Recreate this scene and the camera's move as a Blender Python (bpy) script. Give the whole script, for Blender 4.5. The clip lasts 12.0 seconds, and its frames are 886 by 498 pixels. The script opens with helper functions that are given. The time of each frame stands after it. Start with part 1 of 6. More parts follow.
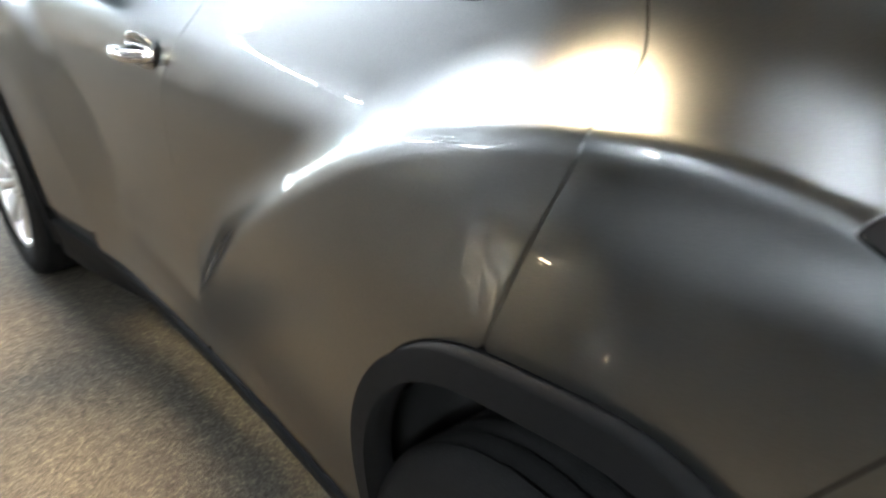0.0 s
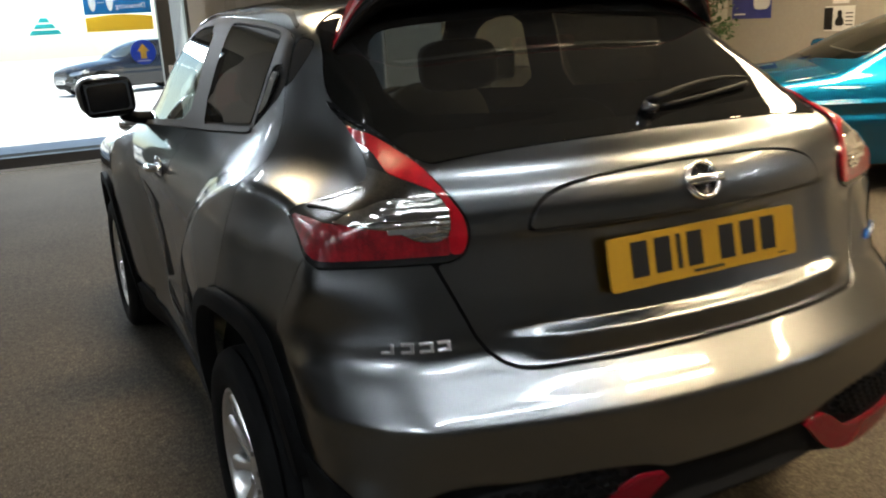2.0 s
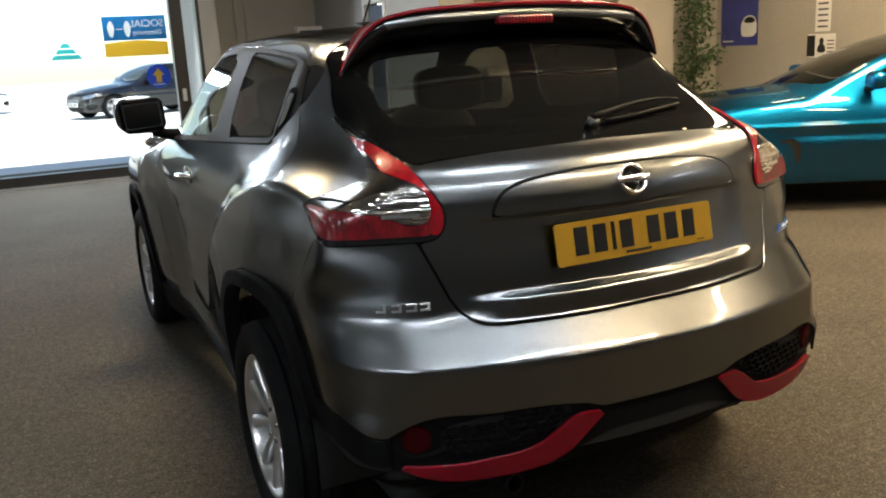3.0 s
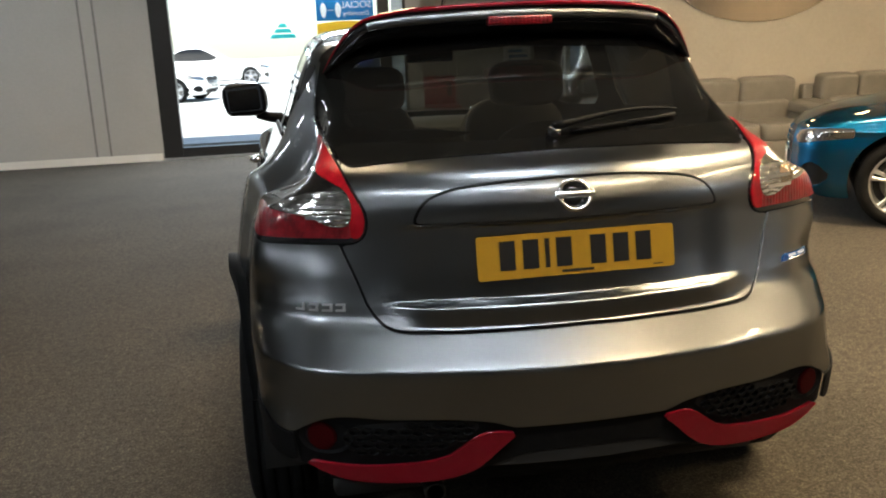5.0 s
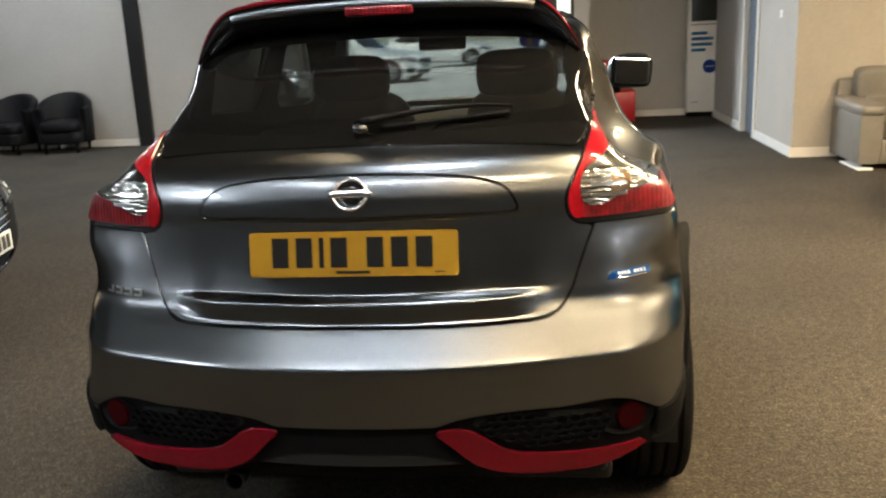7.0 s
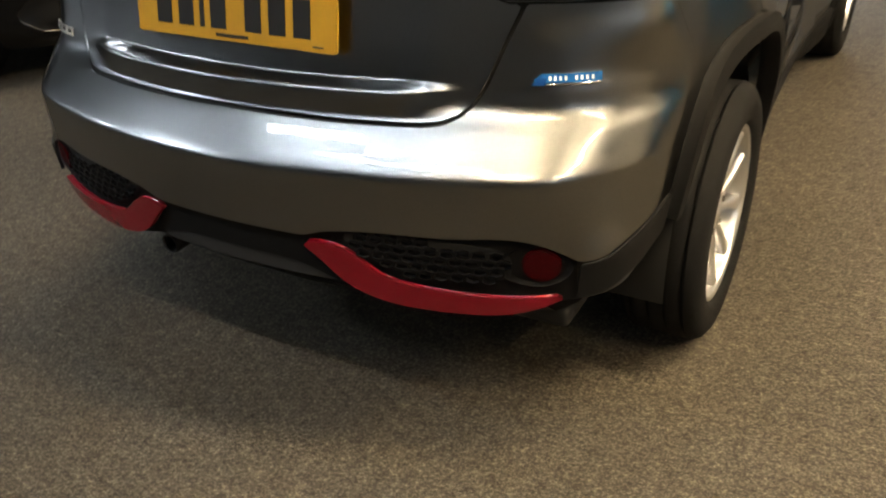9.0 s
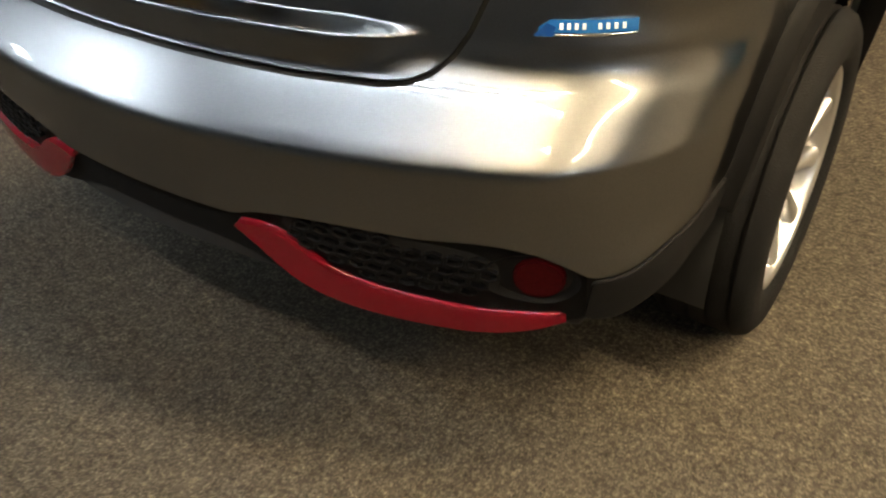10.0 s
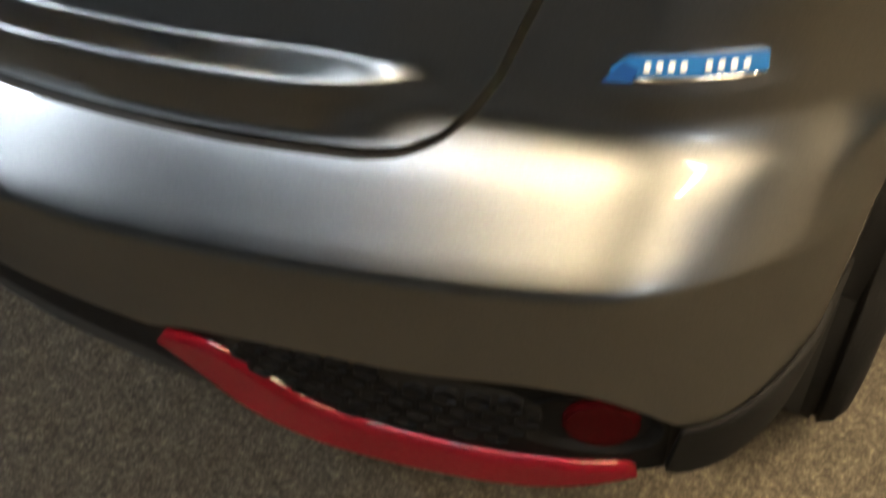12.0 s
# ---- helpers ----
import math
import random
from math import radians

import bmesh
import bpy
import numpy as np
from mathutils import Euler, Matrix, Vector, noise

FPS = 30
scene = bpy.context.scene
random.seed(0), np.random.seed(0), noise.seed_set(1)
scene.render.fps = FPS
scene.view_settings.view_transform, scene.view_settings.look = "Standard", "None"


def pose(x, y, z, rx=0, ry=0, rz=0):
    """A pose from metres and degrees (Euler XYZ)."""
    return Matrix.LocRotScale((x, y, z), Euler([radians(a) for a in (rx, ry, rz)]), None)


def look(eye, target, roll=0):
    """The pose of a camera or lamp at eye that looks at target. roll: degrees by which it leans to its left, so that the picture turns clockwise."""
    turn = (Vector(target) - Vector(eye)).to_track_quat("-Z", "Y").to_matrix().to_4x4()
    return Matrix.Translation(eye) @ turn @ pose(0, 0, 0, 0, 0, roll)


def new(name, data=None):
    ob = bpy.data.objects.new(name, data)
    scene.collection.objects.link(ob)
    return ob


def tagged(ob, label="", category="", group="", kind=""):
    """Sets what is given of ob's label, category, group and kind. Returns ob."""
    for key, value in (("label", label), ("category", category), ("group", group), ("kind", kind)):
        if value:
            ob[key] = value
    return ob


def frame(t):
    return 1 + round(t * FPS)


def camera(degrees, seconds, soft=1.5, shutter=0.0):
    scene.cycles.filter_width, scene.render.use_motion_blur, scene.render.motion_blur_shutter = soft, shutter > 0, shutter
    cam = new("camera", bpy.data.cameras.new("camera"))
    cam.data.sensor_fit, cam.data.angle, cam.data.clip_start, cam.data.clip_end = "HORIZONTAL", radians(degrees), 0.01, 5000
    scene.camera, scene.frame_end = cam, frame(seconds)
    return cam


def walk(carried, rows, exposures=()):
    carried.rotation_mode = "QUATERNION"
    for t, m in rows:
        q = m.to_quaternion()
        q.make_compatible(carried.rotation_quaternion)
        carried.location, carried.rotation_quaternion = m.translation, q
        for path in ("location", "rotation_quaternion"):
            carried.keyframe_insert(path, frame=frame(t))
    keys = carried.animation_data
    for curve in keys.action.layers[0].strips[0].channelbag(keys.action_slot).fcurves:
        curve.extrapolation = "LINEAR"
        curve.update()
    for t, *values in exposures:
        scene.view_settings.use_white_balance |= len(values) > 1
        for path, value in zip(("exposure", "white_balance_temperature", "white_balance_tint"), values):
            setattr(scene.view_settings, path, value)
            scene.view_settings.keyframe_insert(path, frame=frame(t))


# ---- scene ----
cam = camera(54.7, 12.0, soft=1.9, shutter=0.5)
PATH = [
    (0, (-1.435, 0.205, 1.369), (-0.323, 1.62, 0.498), -2.1),
    (0.2, (-1.408, 0.051, 1.383), (-0.414, 1.572, 0.548), -2.1),
    (0.4, (-1.338, -0.092, 1.384), (-0.444, 1.534, 0.639), -2.8),
    (0.5, (-1.32, -0.172, 1.389), (-0.433, 1.488, 0.713), -2.0),
    (1, (-1.269, -0.549, 1.43), (-0.39, 1.179, 0.939), -2.8),
    (1.5, (-1.256, -0.911, 1.418), (-0.425, 0.837, 0.913), -2.6),
    (2, (-1.286, -1.267, 1.447), (-0.433, 0.468, 0.934), -3.2),
    (2.5, (-1.45, -1.583, 1.457), (-0.569, 0.146, 0.972), -3.4),
    (2.7, (-1.457, -1.645, 1.464), (-0.582, 0.09, 0.993), -3.2),
    (4.3, (-1.074, -1.886, 1.461), (-0.499, -0.032, 0.981), -3.4),
    (4.5, (-0.945, -1.89, 1.463), (-0.442, -0.02, 0.963), -2.7),
    (5, (-0.681, -1.951, 1.496), (-0.362, -0.037, 1.013), -2.3),
    (5.5, (-0.445, -2.069, 1.491), (-0.176, -0.145, 1.018), -2.5),
    (6, (-0.092, -2.097, 1.504), (0.063, -0.161, 1.025), -1.1),
    (6.5, (0.162, -2.022, 1.482), (0.144, -0.077, 1.016), -1.5),
    (7, (0.461, -1.921, 1.478), (0.231, 0.001, 0.977), -2.7),
    (7.5, (0.803, -1.845, 1.474), (0.439, 0.022, 0.855), -2.5),
    (7.7, (0.895, -1.778, 1.453), (0.48, 0.061, 0.784), -2.9),
    (9.3, (1.236, -1.091, 1.382), (0.331, 0.322, 0.294), -3.3),
    (9.5, (1.172, -0.996, 1.372), (0.279, 0.381, 0.229), -3.2),
    (10, (1.093, -0.745, 1.335), (0.2, 0.518, 0.067), -3.4),
    (10.5, (0.967, -0.505, 1.244), (0.044, 0.66, -0.094), -3.7),
    (11, (0.845, -0.435, 1.139), (0.006, 0.687, -0.288), -3.8),
    (11.5, (0.816, -0.43, 1.146), (0.028, 0.707, -0.299), -3.7),
    (12, (0.832, -0.423, 1.213), (0.014, 0.829, -0.115), -3.8),
]
walk(cam, [(t, look(eye, target, roll)) for t, eye, target, roll in PATH],
     exposures=[(0.0, 3.65), (0.6, 2.9), (1.0, 2.18), (1.5, 1.7), (2.5, 1.5), (4.5, 1.45), (6.5, 1.80), (7.5, 1.76), (9.0, 2.02), (10.0, 2.02), (12.0, 2.15)])

# ---- world and light ----
world = bpy.data.worlds.new("sky")
scene.world = world
world.use_nodes = True
wn = world.node_tree
sky = wn.nodes.new("ShaderNodeTexSky")
sky.sky_type, sky.sun_disc = "NISHITA", False
sky.sun_elevation, sky.sun_rotation = radians(48), radians(200)
wn.links.new(sky.outputs[0], wn.nodes["Background"].inputs[0])
wn.nodes["Background"].inputs[1].default_value = 0.15
sun = new("sun", bpy.data.lights.new("sun", "SUN"))
sun.data.energy, sun.data.angle, sun.data.color = 5.0, radians(0.5), (1.0, 0.95, 0.87)
sun.matrix_world = look((0, 60, 60), (0, 61 + 25, 0))
daylight = new("window_daylight", bpy.data.lights.new("window_daylight", "AREA"))
daylight.data.shape, daylight.data.size, daylight.data.size_y = "RECTANGLE", 2.7, 0.3
daylight.data.energy, daylight.data.color = 130.0, (0.82, 0.91, 1.0)
daylight.matrix_world = look((-0.82, 10.2, 2.48), (-0.95, 7.4, 0.0))
PANEL_POWER, WARM_POWER = 22.0, 30.0

# ---- materials ----


def material(name, colour, rough=0.5, metal=0.0, coat=0.0, spec=0.5, vary=0.0, scale=20.0, bump=0.0, bump_scale=200.0, emit=None):
    """A node material: base colour varied by noise at two scales, with fine relief."""
    m = bpy.data.materials.new(name)
    m.use_nodes = True
    t = m.node_tree
    b = t.nodes["Principled BSDF"]
    c = (*colour, 1.0)
    b.inputs["Base Color"].default_value = c
    b.inputs["Roughness"].default_value = rough
    b.inputs["Metallic"].default_value = metal
    b.inputs["Coat Weight"].default_value = coat
    b.inputs["Coat Roughness"].default_value = 0.02
    b.inputs["Specular IOR Level"].default_value = spec
    if vary or bump:
        co = t.nodes.new("ShaderNodeTexCoord")
    if vary:
        n1, n2 = t.nodes.new("ShaderNodeTexNoise"), t.nodes.new("ShaderNodeTexNoise")
        n1.inputs["Scale"].default_value, n2.inputs["Scale"].default_value = scale, scale * 14
        n1.inputs["Detail"].default_value = n2.inputs["Detail"].default_value = 4
        add = t.nodes.new("ShaderNodeMath")
        add.operation = "ADD"
        ramp = t.nodes.new("ShaderNodeMapRange")
        ramp.inputs["From Min"].default_value, ramp.inputs["From Max"].default_value = 0.7, 1.3
        ramp.inputs["To Min"].default_value, ramp.inputs["To Max"].default_value = 1 - vary, 1 + vary
        mul = t.nodes.new("ShaderNodeMix")
        mul.data_type, mul.blend_type = "RGBA", "MULTIPLY"
        mul.inputs["Factor"].default_value = 1.0
        mul.inputs["A"].default_value = c
        for n in (n1, n2):
            t.links.new(co.outputs["Object"], n.inputs["Vector"])
        t.links.new(n1.outputs["Fac"], add.inputs[0])
        t.links.new(n2.outputs["Fac"], add.inputs[1])
        t.links.new(add.outputs[0], ramp.inputs["Value"])
        t.links.new(ramp.outputs[0], mul.inputs["B"])
        t.links.new(mul.outputs["Result"], b.inputs["Base Color"])
    if bump:
        nb, bp = t.nodes.new("ShaderNodeTexNoise"), t.nodes.new("ShaderNodeBump")
        nb.inputs["Scale"].default_value = bump_scale
        bp.inputs["Strength"].default_value = bump
        bp.inputs["Distance"].default_value = 0.01
        t.links.new(co.outputs["Object"], nb.inputs["Vector"])
        t.links.new(nb.outputs["Fac"], bp.inputs["Height"])
        t.links.new(bp.outputs[0], b.inputs["Normal"])
    if emit:
        b.inputs["Emission Color"].default_value = (*emit[0], 1)
        b.inputs["Emission Strength"].default_value = emit[1]
    return m


def glass_material(name, tint, ior=1.45, glare_veil=0.0):
    """A thin pane: tinted see-through with a mirror gloss that grows at grazing angles. A pale diffuse mix can imitate
    veiling glare.
    """
    m = bpy.data.materials.new(name)
    m.use_nodes = True
    t = m.node_tree
    t.nodes.remove(t.nodes["Principled BSDF"])
    tr, gl, mix, fr, pw, ma = (t.nodes.new("ShaderNode" + k) for k in ("BsdfTransparent", "BsdfGlossy", "MixShader", "LayerWeight", "Math", "Math"))
    tr.inputs[0].default_value = (*tint, 1)
    gl.inputs["Roughness"].default_value = 0.01
    f0 = ((ior - 1) / (ior + 1)) ** 2 * 1.5
    fr.inputs["Blend"].default_value = 0.5
    pw.operation, ma.operation = "POWER", "MULTIPLY_ADD"
    pw.inputs[1].default_value = 5
    ma.inputs[1].default_value, ma.inputs[2].default_value = 1 - f0, f0
    t.links.new(fr.outputs["Facing"], pw.inputs[0])
    t.links.new(pw.outputs[0], ma.inputs[0])
    t.links.new(ma.outputs[0], mix.inputs[0])
    body = tr
    if glare_veil:
        haze, body = t.nodes.new("ShaderNodeBsdfDiffuse"), t.nodes.new("ShaderNodeMixShader")
        haze.inputs["Color"].default_value = (0.55, 0.53, 0.50, 1)
        body.inputs[0].default_value = glare_veil
        t.links.new(tr.outputs[0], body.inputs[1])
        t.links.new(haze.outputs[0], body.inputs[2])
    t.links.new(body.outputs[0], mix.inputs[1])
    t.links.new(gl.outputs[0], mix.inputs[2])
    t.links.new(mix.outputs[0], t.nodes["Material Output"].inputs[0])
    return m


def film_material(name, colour):
    """Printed film on a window: light from behind shines through the ink."""
    m = bpy.data.materials.new(name)
    m.use_nodes = True
    t = m.node_tree
    t.nodes.remove(t.nodes["Principled BSDF"])
    d, tr, mix = (t.nodes.new("ShaderNode" + k) for k in ("BsdfDiffuse", "BsdfTranslucent", "MixShader"))
    d.inputs["Color"].default_value = (*colour, 1)
    tr.inputs["Color"].default_value = (*[min(1.0, 1.5 * c + 0.1) for c in colour], 1)
    mix.inputs[0].default_value = 0.6
    t.links.new(d.outputs[0], mix.inputs[1])
    t.links.new(tr.outputs[0], mix.inputs[2])
    t.links.new(mix.outputs[0], t.nodes["Material Output"].inputs[0])
    return m


def carpet_material():
    """Speckled beige-grey loop carpet."""
    m = bpy.data.materials.new("carpet")
    m.use_nodes = True
    t = m.node_tree
    b = t.nodes["Principled BSDF"]
    co = t.nodes.new("ShaderNodeTexCoord")
    v, n, big = t.nodes.new("ShaderNodeTexVoronoi"), t.nodes.new("ShaderNodeTexNoise"), t.nodes.new("ShaderNodeTexNoise")
    v.inputs["Scale"].default_value = 260
    n.inputs["Scale"].default_value, n.inputs["Detail"].default_value, n.inputs["Roughness"].default_value = 95, 5, 0.7
    big.inputs["Scale"].default_value, big.inputs["Detail"].default_value = 1.3, 5
    ramp, ramp2 = t.nodes.new("ShaderNodeValToRGB"), t.nodes.new("ShaderNodeMapRange")
    e = ramp.color_ramp.elements
    e[0].position, e[0].color = 0.28, (0.025, 0.022, 0.018, 1)
    e[1].position, e[1].color = 0.74, (0.118, 0.104, 0.079, 1)
    e.new(0.5).color = (0.050, 0.043, 0.034, 1)
    ramp2.inputs["From Min"].default_value, ramp2.inputs["From Max"].default_value = 0.3, 0.7
    ramp2.inputs["To Min"].default_value, ramp2.inputs["To Max"].default_value = 0.86, 1.12
    mul = t.nodes.new("ShaderNodeMix")
    mul.data_type, mul.blend_type = "RGBA", "MULTIPLY"
    mul.inputs["Factor"].default_value = 1
    mix = t.nodes.new("ShaderNodeMath")
    mix.operation = "MULTIPLY_ADD"
    mix.inputs[1].default_value = 0.28
    for k in (v, n, big):
        t.links.new(co.outputs["Object"], k.inputs["Vector"])
    sub = t.nodes.new("ShaderNodeMath")
    sub.operation = "SUBTRACT"
    sub.inputs[1].default_value = 0.5
    t.links.new(v.outputs["Color"], sub.inputs[0])
    t.links.new(sub.outputs[0], mix.inputs[0])
    t.links.new(n.outputs["Fac"], mix.inputs[2])
    t.links.new(mix.outputs[0], ramp.inputs[0])
    t.links.new(big.outputs["Fac"], ramp2.inputs["Value"])
    t.links.new(ramp.outputs[0], mul.inputs["A"])
    t.links.new(ramp2.outputs[0], mul.inputs["B"])
    mid, ramp3, mul2 = t.nodes.new("ShaderNodeTexNoise"), t.nodes.new("ShaderNodeMapRange"), t.nodes.new("ShaderNodeMix")
    mid.inputs["Scale"].default_value, mid.inputs["Detail"].default_value, mid.inputs["Roughness"].default_value = 28, 5, 0.75
    ramp3.inputs["From Min"].default_value, ramp3.inputs["From Max"].default_value = 0.32, 0.68
    ramp3.inputs["To Min"].default_value, ramp3.inputs["To Max"].default_value = 0.62, 1.38
    mul2.data_type, mul2.blend_type = "RGBA", "MULTIPLY"
    mul2.inputs["Factor"].default_value = 1
    t.links.new(co.outputs["Object"], mid.inputs["Vector"])
    t.links.new(mid.outputs["Fac"], ramp3.inputs["Value"])
    t.links.new(mul.outputs["Result"], mul2.inputs["A"])
    t.links.new(ramp3.outputs[0], mul2.inputs["B"])
    t.links.new(mul2.outputs["Result"], b.inputs["Base Color"])
    bp = t.nodes.new("ShaderNodeBump")
    bp.inputs["Strength"].default_value, bp.inputs["Distance"].default_value = 0.7, 0.006
    t.links.new(mix.outputs[0], bp.inputs["Height"])
    t.links.new(bp.outputs[0], b.inputs["Normal"])
    b.inputs["Roughness"].default_value = 0.95
    b.inputs["Specular IOR Level"].default_value = 0.15
    return m


def flake_material(name, colour, rough, coat=0.048, haze=0.3):
    """Metallic car paint: a tight and a wide lobe of flake under a sharp clear coat."""
    m = bpy.data.materials.new(name)
    m.use_nodes = True
    t = m.node_tree
    t.nodes.remove(t.nodes["Principled BSDF"])
    tight, wide, clear, both_lobes, shell, face, power, gain = (t.nodes.new("ShaderNode" + k) for k in ("BsdfGlossy", "BsdfGlossy", "BsdfGlossy", "MixShader", "MixShader", "LayerWeight", "Math", "Math"))
    co, cells, vary, tone = (t.nodes.new("ShaderNode" + k) for k in ("TexCoord", "TexVoronoi", "MapRange", "Mix"))
    cells.inputs["Scale"].default_value = 1400
    vary.inputs["To Min"].default_value, vary.inputs["To Max"].default_value = 0.86, 1.14
    tone.data_type, tone.blend_type = "RGBA", "MULTIPLY"
    tone.inputs["Factor"].default_value = 1.0
    tone.inputs["A"].default_value = (*colour, 1.0)
    t.links.new(co.outputs["Object"], cells.inputs["Vector"])
    t.links.new(cells.outputs["Color"], vary.inputs["Value"])
    t.links.new(vary.outputs[0], tone.inputs["B"])
    for node, r in ((tight, rough), (wide, rough + 0.10)):
        node.distribution = "BECKMANN"
        node.inputs["Roughness"].default_value = r
        t.links.new(tone.outputs["Result"], node.inputs["Color"])
    clear.inputs["Roughness"].default_value = 0.02
    both_lobes.inputs[0].default_value = haze
    face.inputs["Blend"].default_value = 0.5
    power.operation, gain.operation = "POWER", "MULTIPLY_ADD"
    power.inputs[1].default_value = 5
    gain.inputs[1].default_value, gain.inputs[2].default_value = 0.8, coat
    t.links.new(face.outputs["Facing"], power.inputs[0])
    t.links.new(power.outputs[0], gain.inputs[0])
    t.links.new(tight.outputs[0], both_lobes.inputs[1])
    t.links.new(wide.outputs[0], both_lobes.inputs[2])
    t.links.new(gain.outputs[0], shell.inputs[0])
    t.links.new(both_lobes.outputs[0], shell.inputs[1])
    t.links.new(clear.outputs[0], shell.inputs[2])
    t.links.new(shell.outputs[0], t.nodes["Material Output"].inputs[0])
    return m


PAINT = flake_material("grey_metallic_paint", (0.186, 0.193, 0.199), 0.305, haze=0.4)
BLUE_PAINT = flake_material("blue_metallic_paint", (0.004, 0.12, 0.27), 0.42, haze=0.5)
BLACK_PAINT = flake_material("black_metallic_paint", (0.012, 0.012, 0.014), 0.35)
WHITE_PAINT = material("white_car_paint", (0.8, 0.8, 0.8), 0.4, 0.0, 1.0)
RED_PAINT = material("red_gloss_paint", (0.165, 0.004, 0.011), 0.4, 0.0, 0.8, spec=0.0, vary=0.08, scale=30)
BLACK_PLASTIC = material("textured_black_plastic", (0.007, 0.007, 0.0074), 0.6, spec=0.06, bump=0.25, bump_scale=900, vary=0.2, scale=30)
BLACK_GLOSS = material("gloss_black", (0.008, 0.008, 0.009), 0.12, 0, 0.6)
SATIN_TRIM = material("satin_dark_trim", (0.014, 0.014, 0.015), 0.6, 0.0, 0.0, spec=0.1, vary=0.1, scale=30)
EXHAUST_STEEL = material("dull_exhaust_steel", (0.035, 0.033, 0.031), 0.5, 0.9, vary=0.3, scale=40)
# Near-black: shade painted into gaps and openings, also black liners and glass print.
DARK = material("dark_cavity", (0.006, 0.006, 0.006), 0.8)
RUBBER = material("tyre_rubber", (0.008, 0.008, 0.0083), 0.7, spec=0.06, vary=0.25, scale=25, bump=0.2, bump_scale=300)
ALLOY = material("silver_alloy", (0.62, 0.62, 0.63), 0.28, 0.9, 0.4, vary=0.06, scale=40)
DISC = material("brake_disc_steel", (0.25, 0.24, 0.23), 0.4, 0.9, vary=0.2, scale=40)
CHROME = material("chrome", (0.86, 0.86, 0.87), 0.11, 1.0)
RED_LENS = material("red_lamp_lens", (0.30, 0.004, 0.010), 0.3, 0.0, 0.8, spec=0.1, vary=0.3, scale=40)
REFLECTOR = material("red_reflector", (0.034, 0.002, 0.003), 0.4, 0.0, 0.15, spec=0.0, vary=0.3, scale=200)
RED_DEEP = material("dark_red_lamp_lens", (0.17, 0.003, 0.008), 0.3, 0.0, 0.5, vary=0.7, scale=34)
CLEAR_LENS = material("clear_lamp_lens", (0.72, 0.71, 0.69), 0.14, 1.0, 1.0, vary=0.5, scale=45)
SMOKE_LENS = material("clear_lamp_top", (0.17, 0.16, 0.15), 0.20, 1.0, 1.0, vary=0.5, scale=22)
HEADLAMP_LENS = material("headlamp_cover", (0.30, 0.30, 0.30), 0.12, 0.9, 1.0, vary=0.5, scale=30)


def flute(m, scale, depth=0.004, wobble=0.6, along="X"):
    """Fine upright flutes in a lens."""
    t = m.node_tree
    co, wv, bp = t.nodes.new("ShaderNodeTexCoord"), t.nodes.new("ShaderNodeTexWave"), t.nodes.new("ShaderNodeBump")
    wv.inputs["Scale"].default_value, wv.inputs["Distortion"].default_value = scale, wobble
    wv.bands_direction = along
    bp.inputs["Strength"].default_value, bp.inputs["Distance"].default_value = 0.8, depth
    t.links.new(co.outputs["Object"], wv.inputs["Vector"])
    t.links.new(wv.outputs["Fac"], bp.inputs["Height"])
    t.links.new(bp.outputs[0], t.nodes["Principled BSDF"].inputs["Normal"])
    return m


flute(CLEAR_LENS, 26, 0.0014, 5.0, "Z")
flute(RED_DEEP, 26, 0.0012, 2.0)
AMBER_LENS = flute(material("amber_tinted_reflector", (0.55, 0.36, 0.20), 0.15, 0.7, 1.0, vary=0.2, scale=50), 60)
YELLOW_PLATE = material("yellow_reflective_plate", (0.40, 0.215, 0.016), 0.3, 0.0, 0.6, vary=0.06, scale=25)
WHITE_PLATE = material("white_reflective_plate", (0.75, 0.75, 0.72), 0.3, 0.0, 0.5, vary=0.05, scale=25)
INK = material("black_ink", (0.012, 0.012, 0.012), 0.35)
# A faint pale diffuse mix lifts the black, imitating glare on tinted glass.
PRIVACY = glass_material("privacy_glass", (0.15, 0.155, 0.15), glare_veil=0.008)
CAR_GLASS = glass_material("car_glass", (0.78, 0.84, 0.80))
SHOP_GLASS = glass_material("shop_glass", (0.93, 0.96, 0.95))
MIRROR = material("bronze_mirror", (0.45, 0.39, 0.33), 0.02, 1.0)
CAR_MIRROR = material("tinted_mirror", (0.16, 0.18, 0.21), 0.03, 1.0)
SEAT_CLOTH = material("dark_seat_cloth", (0.022, 0.021, 0.020), 0.85, vary=0.3, scale=60, bump=0.3, bump_scale=600)
TRIM_GREY = material("dark_trim", (0.055, 0.055, 0.056), 0.6, vary=0.2, scale=30)
BADGE_BLUE = material("blue_badge", (0.01, 0.06, 0.24), 0.15, 0.3, 1.0)
BADGE_CYAN = material("mid_blue_badge", (0.02, 0.14, 0.42), 0.15, 0.3, 1.0)
WHITE_INK = material("white_ink", (0.8, 0.8, 0.8), 0.4)
CARPET = carpet_material()
WALL = material("warm_grey_wall_paint", (0.40, 0.365, 0.315), 0.85, vary=0.05, scale=2.0, bump=0.1, bump_scale=220)
PANEL_WALL = material("pale_grey_panel_paint", (0.42, 0.402, 0.37), 0.75, vary=0.04, scale=2.0, bump=0.06, bump_scale=150)
JOINT_GREY = material("grey_joint_strip", (0.20, 0.19, 0.18), 0.7, vary=0.1, scale=8)
DARK_WALL = material("mid_grey_wall_paint", (0.22, 0.225, 0.23), 0.8, vary=0.06, scale=2.0, bump=0.1, bump_scale=220)
CEIL = material("grey_ceiling_paint", (0.32, 0.32, 0.31), 0.9, vary=0.04, scale=3)
